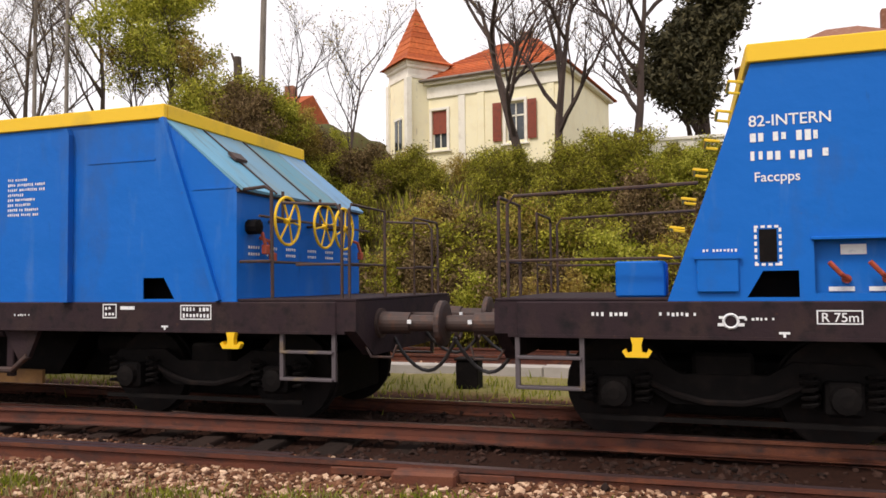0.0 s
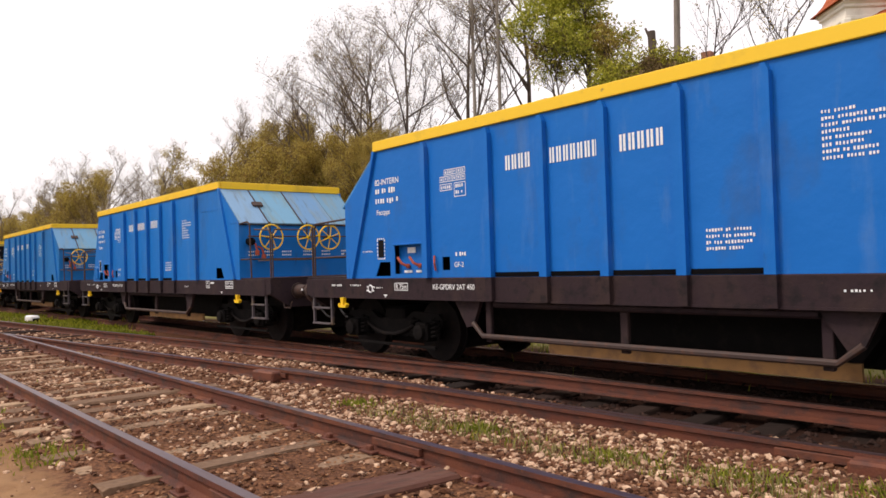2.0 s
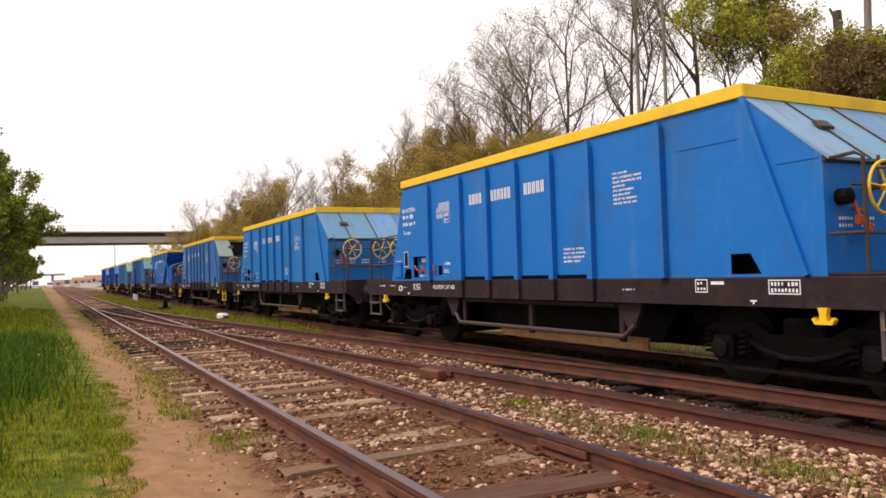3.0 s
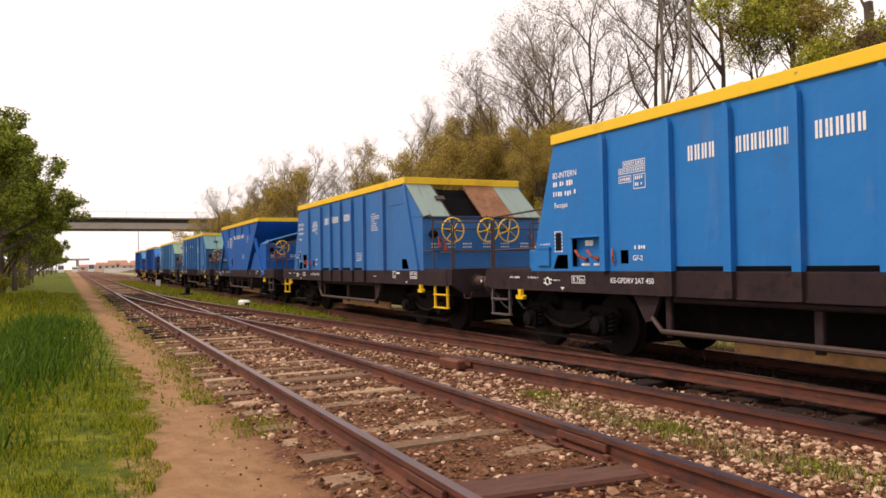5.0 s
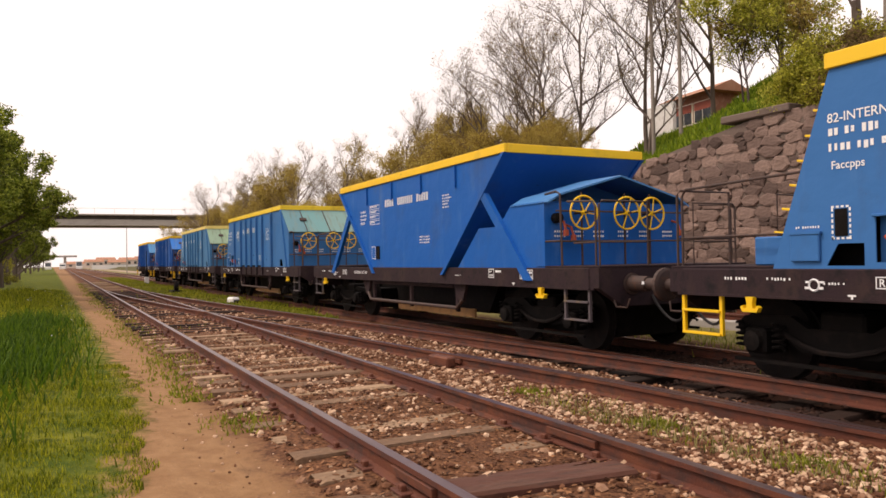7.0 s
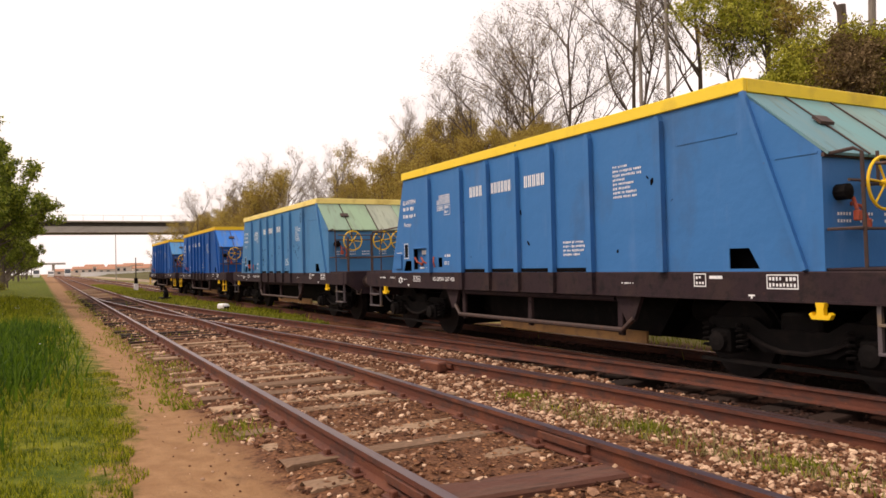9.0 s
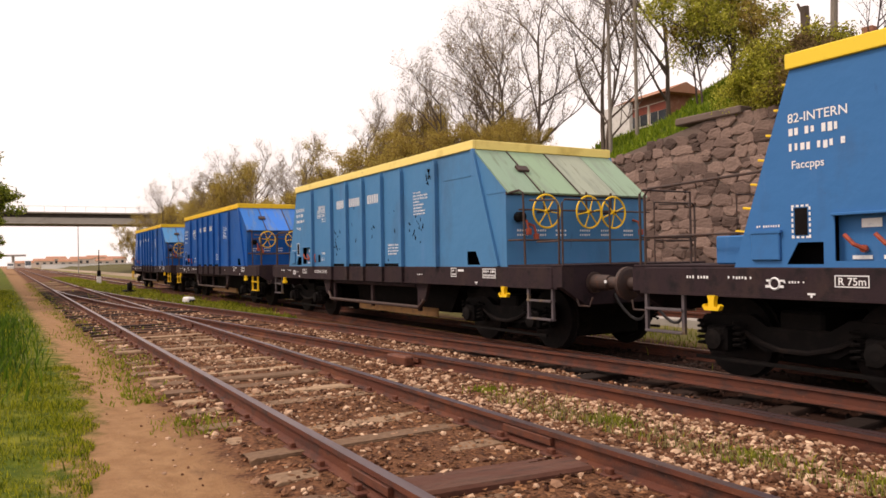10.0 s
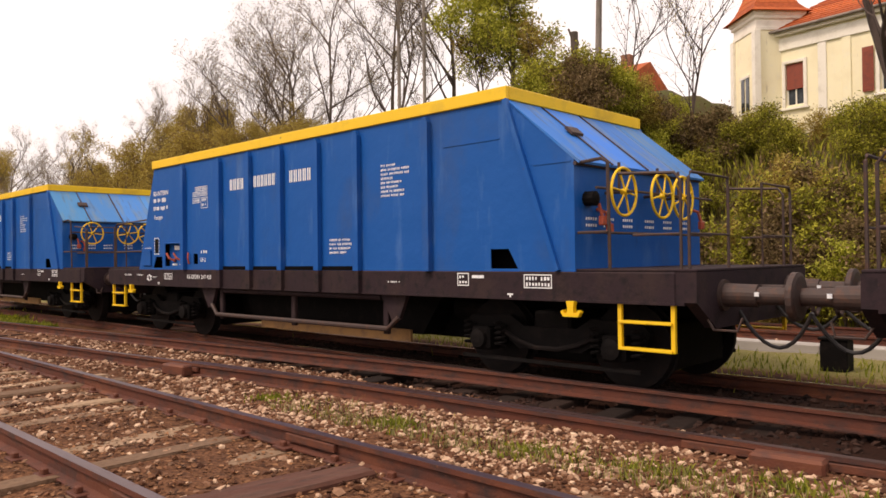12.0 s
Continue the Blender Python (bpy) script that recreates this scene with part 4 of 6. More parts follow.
def ribs(w, paint):
    for i, x in enumerate(RIBS):
        if 2 <= x <= 6.1:
            part("rib_foot", prism([(x - 0.055, 0.96), (x + 0.055, 0.96), (x + 0.055, FLOOR), (x - 0.055, FLOOR)], -0.072, -0.016), "frame", w)
        bm = prism([(x - 0.055, FLOOR), (x + 0.055, FLOOR), (x + 0.055, RIM0 - 0.10), (x + 0.02, RIM0 - 0.03), (x - 0.02, RIM0 - 0.03), (x - 0.055, RIM0 - 0.10)], -0.075, -0.001)
        coloured(part("rib", bm, "paint", w), paint)
        back = prism([(x - 0.055, FLOOR), (x + 0.055, FLOOR), (x + 0.055, RIM0 - 0.05), (x - 0.055, RIM0 - 0.05)], WIDE + 0.001, WIDE + 0.075)
        coloured(part("rib", back, "paint", w), paint)
    for a, b0, z in ((7.65, 8.52, 2.74), (8.98, 9.46, 2.40)):
        coloured(part("seam", box(a, -0.008, z, b0, -0.001, z + 0.018), "paint", w), paint)
    for a, b0 in zip(RIBS[1:5], RIBS[2:6]):
        # solid black strip painted as the shade of a slot, no real opening
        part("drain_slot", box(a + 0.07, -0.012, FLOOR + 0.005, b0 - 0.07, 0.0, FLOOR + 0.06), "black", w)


def slant(w, x0, z0, x1, z1, paint):
    d = Vector((x1 - x0, 0, z1 - z0)).normalized()
    n = Vector((-d.z, 0, d.x)) * 0.028
    for y0, y1 in ((-0.05, 0.01), (WIDE - 0.01, WIDE + 0.05)):
        prof = [(x0 - n.x, z0 - n.z), (x1 - n.x, z1 - n.z), (x1 + n.x, z1 + n.z), (x0 + n.x, z0 + n.z)]
        coloured(part("corner_rib", prism(prof, y0, y1), "paint", w), paint)


def wagon_label(tone, note):
    return f"{tone} hopper wagon, {note}"


def flip_ends(obs):
    """Turns parts of the right end into parts of the left end."""
    turn = Matrix.Translation((LEN, WIDE, 0)) @ pose(0, 0, 0, 0, 0, 180)
    for o in obs:
        o.matrix_basis = turn @ o.matrix_basis


def make_wagon(m, paint, roof, rimcol, label, end="wheels", steps=GREYSTEP, missing=False):
    w = empty("hopper_wagon", m, label, "railway wagon", "hopper wagons of the train")
    underframe(w, steps)
    if end == "wheels":
        outer = [(-0.68, FLOOR), (9.50, FLOOR), (9.50, 2.42), (8.62, RIM0), (0.0, RIM0)]
        inner = [(-0.60, FLOOR), (9.40, FLOOR), (9.40, 2.38), (8.55, RIM0 - 0.1), (0.05, RIM0 - 0.1)]
    else:
        outer = [(-0.88, FLOOR), (9.30, FLOOR), (8.62, RIM0), (0.0, RIM0), (-0.88, 2.42)]
        inner = [(-0.78, FLOOR), (9.10, FLOOR), (8.50, RIM0 - 0.1), (0.05, RIM0 - 0.1), (-0.78, 2.38)]
    side_sheets(w, outer, paint)
    body_shell(w, paint, outer, inner)
    ribs(w, paint)
    rim(w, 0.0, LEN, rimcol)
    slant(w, 8.62, RIM0, 9.30, FLOOR + 0.01, paint)
    # end sheets
    if end == "wheels":
        coloured(part("end_sheet", prism([(-0.68, FLOOR), (-0.66, FLOOR), (0.02, RIM0), (0.0, RIM0)], 0.012, WIDE - 0.012), "paint", w), paint)
    if end == "wheels":
        coloured(part("end_wall", box(9.47, 0.012, FLOOR, 9.50, WIDE - 0.012, 2.41), "paint", w), paint)
        spans = [(0.0, 0.62), (0.63, 1.4), (1.41, 2.2), (2.21, WIDE)]
        for k, (a, b0) in enumerate(spans):
            if missing and k == 1:
                continue
            bm = prism([(9.56, 2.375), (9.575, 2.40), (8.64, RIM0 - 0.005), (8.62, RIM0 - 0.03)], a, b0)
            if missing and k == 2:
                part("roof_panel", bm, "rustsheet", w, "rusty unpainted roof panel")
            else:
                coloured(part("roof_panel", bm, "roof", w), roof)
                if k < 2:
                    part("panel_strap", prism([(9.585, 2.398), (9.59, 2.41), (8.66, RIM0 - 0.001), (8.655, RIM0 - 0.012)], b0 - 0.012, b0 + 0.012), "tube", w)
        control_end(w, paint)
        part("latch", prism([(9.05, 2.85), (9.15, 2.77), (9.16, 2.80), (9.07, 2.88)], 0.5, 0.72), "tube", w)
        part("edge_bar", box(9.49, 0.0, 2.36, 9.53, WIDE, 2.40), "tube", w)
        railing(w, 10.60, 1, 9.95)
        ladder(w, 0.0, -0.68, 0.12, 1.5, RIM0)
    else:
        # plain sloped end with an open hatch, folded doors and a ladder
        for a, b0, z0, z1 in ((0.012, 1.3, 2.60, RIM0), (2.05, WIDE - 0.012, 1.3, RIM0), (1.3, 2.05, 2.60, RIM0), (0.012, 1.3, 1.62, 2.60)):
            def ex(z):
                return 9.30 - (z - FLOOR) * 0.68 / (RIM0 - FLOOR)
            bm = prism([(ex(z0), z0), (ex(z1), z1), (ex(z1) - 0.03, z1), (ex(z0) - 0.03, z0)], a, b0 - 0.004)
            coloured(part("end_sheet", bm, "paint", w), roof)
        coloured(part("end_sheet", prism([(9.29, FLOOR), (9.17, 1.62), (9.14, 1.62), (9.26, FLOOR)], 0.012, 2.05), "paint", w), paint)
        part("apron_box", box(9.45, 0.35, FLOOR + 0.03, 9.95, WIDE - 0.1, 1.60, 0.015), "frame", w, "brown steel box on the platform")
        ladder(w, 8.62, 9.30, WIDE - 0.60, 1.6, RIM0)
        bm = bmesh.new()
        bm.faces.new([bm.verts.new(q) for q in ((ex(2.80) + 0.006, 1.95, 2.80), (ex(2.80) + 0.006, 2.17, 2.80), (ex(3.0) + 0.006, 2.06, 3.0))])
        part("warning_sign", bm, "yellow", w, "yellow warning triangle").color = YELLOW
        part("handrail", tube([(9.10, 0.03, 2.24), (10.0, 0.03, 2.28), (10.15, 0.1, 2.22), (10.2, 0.1, FLOOR)], 0.020, 7), "tube", w)
        part("handrail", tube([(9.25, 0.03, 1.66), (10.2, 0.08, 1.66)], 0.018, 7), "tube", w)
        coloured(part("lever_panel", box(7.65, -0.012, 1.30, 8.33, -0.002, 1.84, 0.004), "paint", w), paint)
        part("panel_lip", box(7.63, -0.04, 1.83, 8.35, -0.002, 1.86, 0.004), "paint", w).color = paint
        for x in (7.78, 8.02):
            part("lever", tube([(x + 0.12, -0.02, 1.60), (x + 0.05, -0.05, 1.64), (x - 0.03, -0.05, 1.72)], 0.02, 7), "red", w, "red brake change-over lever")
            part("lever_tag", box(x, -0.02, 1.52, x + 0.16, -0.013, 1.56), "white", w)
        part("tag", box(8.05, -0.02, 1.40, 8.22, -0.013, 1.49), "white", w)
        # the control end of this wagon is at its other end
        slant(w, 0.0, RIM0, -0.68, FLOOR + 0.01, paint)
        had = set(w.children)
        coloured(part("end_wall", box(9.47, 0.012, FLOOR, 9.50, WIDE - 0.012, 2.41), "paint", w), paint)
        coloured(part("roof_panel", prism([(9.56, 2.375), (9.575, 2.40), (8.64, RIM0 - 0.005), (8.62, RIM0 - 0.03)], 0, WIDE), "roof", w), roof)
        control_end(w, paint)
        flip_ends([o for o in w.children if o not in had])
    if end == "wheels":
        end_box(w, paint)
    railing(w, -2.05, -1, -0.42)
    side_markings(w)
    return w


def start_x(i):
    """Where a wagon's rim begins at the clip's start; i counts from the head of what is seen."""
    return -14.454 - PITCH * (i - 1)


def repaint(w, paint, roof, rimcol, steps, label):
    tones = random.Random(label)
    for o in w.children_recursive:
        if o.type != "MESH" or not o.data.materials:
            continue
        n = o.name.split(".")[0]
        if o.data.materials[0] is M["roof"]:
            tone = tones.uniform(0.8, 1.25)
            o.color = (min(1, roof[0] * tone * tones.uniform(0.8, 1.2)), min(1, roof[1] * tone), min(1, roof[2] * tone * tones.uniform(0.85, 1.2)), 1)
        elif o.data.materials[0] is M["paint"]:
            o.color = paint
        elif n == "rim":
            o.color = rimcol
        elif n == "foot_step":
            o.color = steps
    tagged(w, label)
    return w


TRAIN_Y = 4.61


def at_start(i):
    return pose(start_x(i), TRAIN_Y, TRAIN_TOP)


PALE = (0.06, 0.19, 0.40, 1)
ROOFS = (0.12, 0.30, 0.46, 1)
first = make_wagon(at_start(0), BLUE, ROOFS, YELLOW, wagon_label("bright blue", "clean paint"))
SPEC = {
    1: ((0.0, 0.128, 0.53, 1), (0.13, 0.30, 0.46, 1), YELLOW, GREYSTEP, wagon_label("bright blue", "three handwheels under a pale sloped end")),
    3: ((0.0, 0.150, 0.51, 1), (0.14, 0.29, 0.42, 1), YELLOW, GREYSTEP, wagon_label("blue", "grey-blue sloped end and yellow handwheels")),
    4: ((0.006, 0.165, 0.48, 1), (0.10, 0.25, 0.45, 1), YELLOW, GREYSTEP, wagon_label("blue", "slightly faded paint")),
    7: ((0.030, 0.155, 0.39, 1), (0.15, 0.29, 0.30, 1), (0.85, 0.60, 0.03, 1), GREYSTEP, wagon_label("dull blue", "greenish weathered end")),
    8: ((0.052, 0.20, 0.40, 1), (0.26, 0.33, 0.25, 1), (0.88, 0.70, 0.22, 1), GREYSTEP, wagon_label("faded light blue", "scratched paint and mossy roof slope")),
    9: ((0.0, 0.084, 0.34, 1), (0.03, 0.19, 0.55, 1), YELLOW, YELLOW, wagon_label("deep blue", "bright yellow steps")),
    10: ((0.0, 0.088, 0.35, 1), (0.05, 0.22, 0.52, 1), YELLOW, YELLOW, wagon_label("deep blue", "last of the train")),
}
made = {0: first}
for i, (paint, roof, rimcol, steps, label) in SPEC.items():
    made[i] = repaint(copy_thing(first, at_start(i)), paint, roof, rimcol, steps, label)


def chips(w, spots, seed):
    """Patches where the blue paint has flaked to black."""
    rng = random.Random(seed)
    bm = bmesh.new()
    for cx, cz, n, r in spots:
        for _ in range(n):
            x, z = cx + rng.gauss(0, r), cz + rng.gauss(0, r * 1.3)
            a, b0 = rng.uniform(0.008, 0.03), rng.uniform(0.012, 0.06)
            lean = rng.uniform(-0.03, 0.03)
            ring = [(x + a * math.cos(t) * rng.uniform(0.6, 1.2) + lean * math.sin(t), -0.004, z + b0 * math.sin(t) * rng.uniform(0.6, 1.2)) for t in [math.tau * k / 7 for k in range(7)]]
            bm.faces.new([bm.verts.new(q) for q in ring])
    tagged(part("paint_chips", bm, "black", w, "black flakes in the paint"), kind="stuff")


chips(made[8], ((7.10, 2.92, 10, 0.05), (6.65, 1.95, 16, 0.14), (4.65, 2.05, 6, 0.10), (2.75, 1.95, 9, 0.16), (3.8, 2.25, 3, 0.2), (2.7, 1.55, 6, 0.08), (5.8, 2.4, 3, 0.15), (5.4, 1.7, 4, 0.2)), 5)
chips(made[7], ((4.4, 1.5, 4, 0.3), (7.0, 2.4, 4, 0.3), (3.0, 1.9, 3, 0.3)), 6)
made[2] = make_wagon(at_start(2), (0.0, 0.135, 0.50, 1), (0.07, 0.25, 0.50, 1), YELLOW, wagon_label("blue", "open hatch in its sloped end and a ladder"), end="plain")
made[5] = make_wagon(at_start(5), (0.03, 0.15, 0.40, 1), (0.22, 0.30, 0.28, 1), YELLOW, wagon_label("faded blue", "a rusty and a missing roof panel"), steps=YELLOW, missing=True)
def make_saddle_wagon(m, paint, label):
    """The wagon with a funnel-shaped hopper, open struts and a separate gabled control cabin."""
    w = empty("hopper_wagon", m, label, "railway wagon", "hopper wagons of the train")
    underframe(w)
    prof = [(0.38, RIM0), (8.45, RIM0), (8.30, RIM0 - 0.12), (6.15, 1.12), (2.60, 1.12), (0.50, RIM0 - 0.12)]
    for y0, y1 in ((0.0, 0.012), (WIDE - 0.012, WIDE)):
        coloured(part("side_sheet", prism(prof, y0, y1), "paint", w), paint)
    for a, b0, sgn in (((8.45, RIM0), (6.15, 1.12), 1), ((0.38, RIM0), (2.60, 1.12), -1)):
        bm = prism([a, (a[0] - sgn * 0.03, a[1]), (b0[0] - sgn * 0.03, b0[1]), b0], 0.014, WIDE - 0.014)
        coloured(part("slope_sheet", bm, "paint", w), paint)
        for y0, y1 in ((-0.06, -0.002), (WIDE + 0.002, WIDE + 0.06)):
            bm = prism([(a[0] + 0.05, a[1]), (a[0] - 0.05, a[1]), (b0[0] - 0.05, b0[1]), (b0[0] + 0.05, b0[1])], y0, y1)
            coloured(part("corner_rib", bm, "paint", w), paint)
    for t0, t1 in (((7.72, 2.55), (9.10, FLOOR - 0.2)), ((1.02, 2.55), (-0.30, FLOOR - 0.15))):
        for y0, y1 in ((-0.05, 0.03), (WIDE - 0.03, WIDE + 0.05)):
            bm = prism([(t0[0] - 0.11, t0[1]), (t0[0] + 0.11, t0[1]), (t1[0] + 0.11, t1[1]), (t1[0] - 0.11, t1[1])], y0, y1)
            coloured(part("strut", bm, "paint", w), paint)
    rim(w, 0.38, 8.45, YELLOW)
    for x in (2.2, 3.7, 5.2, 6.7):
        coloured(part("rib", box(x - 0.03, -0.04, 2.75, x + 0.03, -0.002, RIM0 - 0.02), "paint", w), paint)
    # low body under the struts, then the cabin with its gabled roof
    coloured(part("low_body", prism([(6.7, FLOOR), (9.5, FLOOR), (9.5, 2.28), (8.55, 2.28), (8.35, 2.10), (8.1, 1.95), (7.5, 1.95)], 0.02, WIDE - 0.02), "paint", w), paint)
    roof = [(0.0, 2.26), (0.25, 2.40), (1.45, 2.72), (2.65, 2.40), (WIDE, 2.26)]
    bm = bmesh.new()
    a = [bm.verts.new((8.55, y, z)) for y, z in roof]
    c = [bm.verts.new((9.62, y, z)) for y, z in roof]
    d = [bm.verts.new((9.62, y, z - 0.03)) for y, z in roof]
    for i in range(4):
        bm.faces.new((a[i], a[i + 1], c[i + 1], c[i]))
        bm.faces.new((c[i], c[i + 1], d[i + 1], d[i]))
    bm.faces.new(a)
    coloured(part("cabin_roof", bm, "paint", w), (0.05, 0.20, 0.45, 1))
    control_end(w, paint, True)
    railing(w, 10.60, 1, 9.95)
    railing(w, -2.05, -1, -0.6)
    stencil(w, 1.75, 2.62, [[2, 5], [2, 2, 3], [4, 3], [6]], 0.035, 0.012, 0.06, 0.09, seed=41)
    for r in range(4):
        frame_bars(w, 2.35, 2.62 - r * 0.12, 2.95, 2.71 - r * 0.12, 0.01)
        stencil(w, 2.38, 2.70 - r * 0.12, [[9 - r]], 0.036, 0.014, 0.05, seed=50 + r)
    solid_word(w, 3.30, 3.80, 2.62, 2.78, 4)
    solid_word(w, 4.00, 4.80, 2.62, 2.78, 8)
    solid_word(w, 4.98, 5.55, 2.62, 2.78, 5)
    stencil(w, 6.15, 2.66, [[3, 6], [4, 8], [5, 4], [8], [3, 6]], 0.021, 0.008, 0.035, 0.056, seed=61)
    stencil(w, 5.1, 1.90, [[6, 2, 6], [5, 3, 7], [2, 3, 9]], 0.022, 0.008, 0.036, 0.058, seed=62)
    part("data_plate", box(2.75, -0.02, 1.45, 2.95, -0.004, 1.75), "under", w)
    frame_bars(w, 2.45, 1.45, 2.68, 1.75, 0.02, dashes=True)
    return w


made[6] = make_saddle_wagon(at_start(6), (0.0, 0.10, 0.40, 1), "deep blue funnel-shaped hopper wagon with slanting struts")
WAGONS = [made[i] for i in sorted(made)]

# ---------------------------------------------------------------- plants


def wood_and_leaves(seed, height, spread, radius, levels, leaves, leaf_size, droop=0.0, first=0.3, lean=(0, 0), fuzz=0.1):
    """Grows a branching tree; returns vertex and face lists of its wood and of its leaves."""
    rng = random.Random(seed)
    wv, wf, ends = [], [], []

    def limb(p, d, length, r, level):
        sides = 6 if level == 0 else 4 if level == 1 else 3
        n = 5 if level < 2 else 3
        rings, pts = [], [p.copy()]
        for i in range(n + 1):
            rr = r * (1 - 0.75 * i / n) if level < levels - 1 else r * (1 - 0.6 * i / n)
            a = d.cross(Vector((0.3, 0.5, 0.81)))
            a.normalize()
            c = d.cross(a)
            base = len(wv)
            for k in range(sides):
                t = math.tau * k / sides
                wv.append(p + rr * (math.cos(t) * a + math.sin(t) * c))
            rings.append(base)
            if i < n:
                bend = 0.10 if level == 0 else 0.22
                d = (d + Vector((rng.uniform(-bend, bend), rng.uniform(-bend, bend), rng.uniform(-bend, bend) * 0.6 + 0.05 - droop * level))).normalized()
                p = p + d * length / n
                pts.append(p.copy())
        for q0, q1 in zip(rings, rings[1:]):
            for k in range(sides):
                wf.append((q0 + k, q0 + (k + 1) % sides, q1 + (k + 1) % sides, q1 + k))
        if level == levels - 1:
            ends.extend(pts[1:])
            return
        count = (7, 5, 4, 3, 3)[level] + rng.randrange(2)
        for j in range(count):
            f = first + (1 - first) * (j + rng.random()) / count if level == 0 else 0.25 + 0.75 * (j + rng.random()) / count
            i = min(int(f * n), n - 1)
            at = pts[i].lerp(pts[i + 1], f * n - i)
            side = Vector((rng.gauss(0, 1), rng.gauss(0, 1), rng.uniform(-0.1, 0.8))).normalized()
            dd = (d * (0.75 if level else 0.6) + side * spread).normalized()
            limb(at, dd, length * rng.uniform(0.42, 0.66) * (1.15 - 0.35 * f), r * (0.55 - 0.15 * f), level + 1)

    limb(Vector((0, 0, -0.2)), Vector((lean[0], lean[1], 1)).normalized(), height * 0.72, radius, 0)
    lv, lf = [], []
    for _ in range(leaves):
        p = rng.choice(ends) + Vector((rng.gauss(0, 1), rng.gauss(0, 1), rng.gauss(0, 1))) * fuzz
        a = Vector((rng.gauss(0, 1), rng.gauss(0, 1), rng.gauss(0, 1))).normalized() * leaf_size * rng.uniform(0.6, 1.3)
        c = a.cross(Vector((rng.gauss(0, 1), rng.gauss(0, 1), rng.gauss(0, 1)))).normalized() * leaf_size * 0.5
        k = len(lv)
        lv += [p - a, p + c, p + a - c]
        lf.append((k, k + 1, k + 2))
    return wv, wf, lv, lf


def tree(name, seed, m, label, leaf, height=9, spread=0.8, radius=0.16, levels=4, leaves=1500, leaf_size=0.05, group="", first=0.3, lean=(0, 0), fuzz=0.1):
    wv, wf, lv, lf = wood_and_leaves(seed, height, spread, radius, levels, leaves, leaf_size, first=first, lean=lean, fuzz=fuzz)
    bark = "barkd" if name in ("tall_tree", "conifer_tree", "sapling") else "bark"
    t = empty(name, m, label, "tree" if "shrub" not in name else "shrub", group)
    part("trunk", mesh_from("trunk", wv, wf, bark), None, t)
    if lf:
        part("crown", mesh_from("crown", lv, lf, leaf), None, t)
    return t


def on_ground(x, y, turn=0.0, scale=1.0, sink=0.05):
    z = float(ground_height(np.array(x), np.array(y))) - sink
    return pose(x, y, z, 0, 0, turn), scale


def plant(proto, x, y, turn, s=1.0, label=""):
    m, _ = on_ground(x, y, turn)
    c = copy_thing(proto, m)
    c.scale = (s, s, s)
    if label:
        c["label"] = label
    return c


rng = random.Random(12)
bare = [tree("bare_tree", 100 + k, on_ground(x, y)[0], "tall grey tree just coming into leaf on the bank", "leafb", h, 0.72, 0.11, 6, 3200, 0.046, "spring trees on the bank", 0.15)
        for k, (x, y, h) in enumerate(((-27.0, 18.5, 9.5), (-31.0, 19.5, 9.0), (-24.0, 19.5, 10.5), (-35.0, 18.0, 8.0)))]
for x, y, s in ((-22.9, 18.6, 0.9), (-29.0, 17.5, 0.9), (-33.0, 20.5, 0.95), (-38.5, 19.0, 0.85), (-43.0, 18.0, 0.8), (-48.0, 19.5, 0.85), (-23.2, 22.5, 1.05), (-36.5, 21.5, 0.9)):
    plant(rng.choice(bare), x, y, rng.uniform(0, 360), s)
budding = [tree("budding_tree", 200 + k, on_ground(x, y)[0], "budding olive-green tree on the bank", "leafy", 7.0, 0.95, 0.09, 5, 10500, 0.07, "spring trees on the bank", 0.12, fuzz=0.16)
           for k, (x, y) in enumerate(((-40.0, 15.5), (-33.5, 15.0), (-47.0, 16.0)))]
for k in range(46):
    x = -36 - 85 * (k / 46) ** 1.15 + rng.uniform(-2, 2)
    plant(rng.choice(budding if k % 2 else bare), x, rng.uniform(12.5, 21), rng.uniform(0, 360), rng.uniform(0.42, 0.60) if x > -42 else rng.uniform(0.55, 0.85) if x > -68 else rng.uniform(0.95, 1.2))
for x, y, s in ((-30.5, 14.0, 0.62), (-28.0, 13.8, 0.5), (-36.0, 13.5, 0.62), (-26.0, 15.5, 0.5), (-39.0, 13.0, 0.62), (-44.0, 13.0, 0.6), (-51.0, 13.0, 0.6), (-33.0, 16.0, 0.7), (-29.5, 16.5, 0.6)):
    plant(rng.choice(budding), x, y, rng.uniform(0, 360), s)
for k in range(26):
    plant(budding[k % 3], -27.5 - 1.05 * k + rng.uniform(-0.6, 0.6), rng.uniform(14.5, 17.0), rng.uniform(0, 360), min(rng.uniform(0.5, 0.75), 0.46 + 0.03 * k))
tree("green_tree", 300, on_ground(-17.9, 20.0)[0], "round bright green tree with many thin stems", "leaf", 5.6, 1.1, 0.10, 6, 15000, 0.085, first=0.12, fuzz=0.16)
for k, (x, y) in enumerate(((-18.9, 19.3), (-17.2, 19.0), (-16.6, 19.6), (-18.2, 18.7))):
    tree("sapling", 340 + k, on_ground(x, y)[0], "thin pale stem with sparse young leaves above the wall", "leaf" if k % 2 else "leafy", 3.6, 0.7, 0.045, 5, 1500, 0.07, "thin stems above the wall", 0.35, fuzz=0.14)
dark_tree = tree("conifer_tree", 310, on_ground(0.0, 26.0)[0], "dark evergreen tree beside the villa", "leafd", 8.2, 0.62, 0.3, 5, 52000, 0.13, first=0.03, fuzz=0.2)
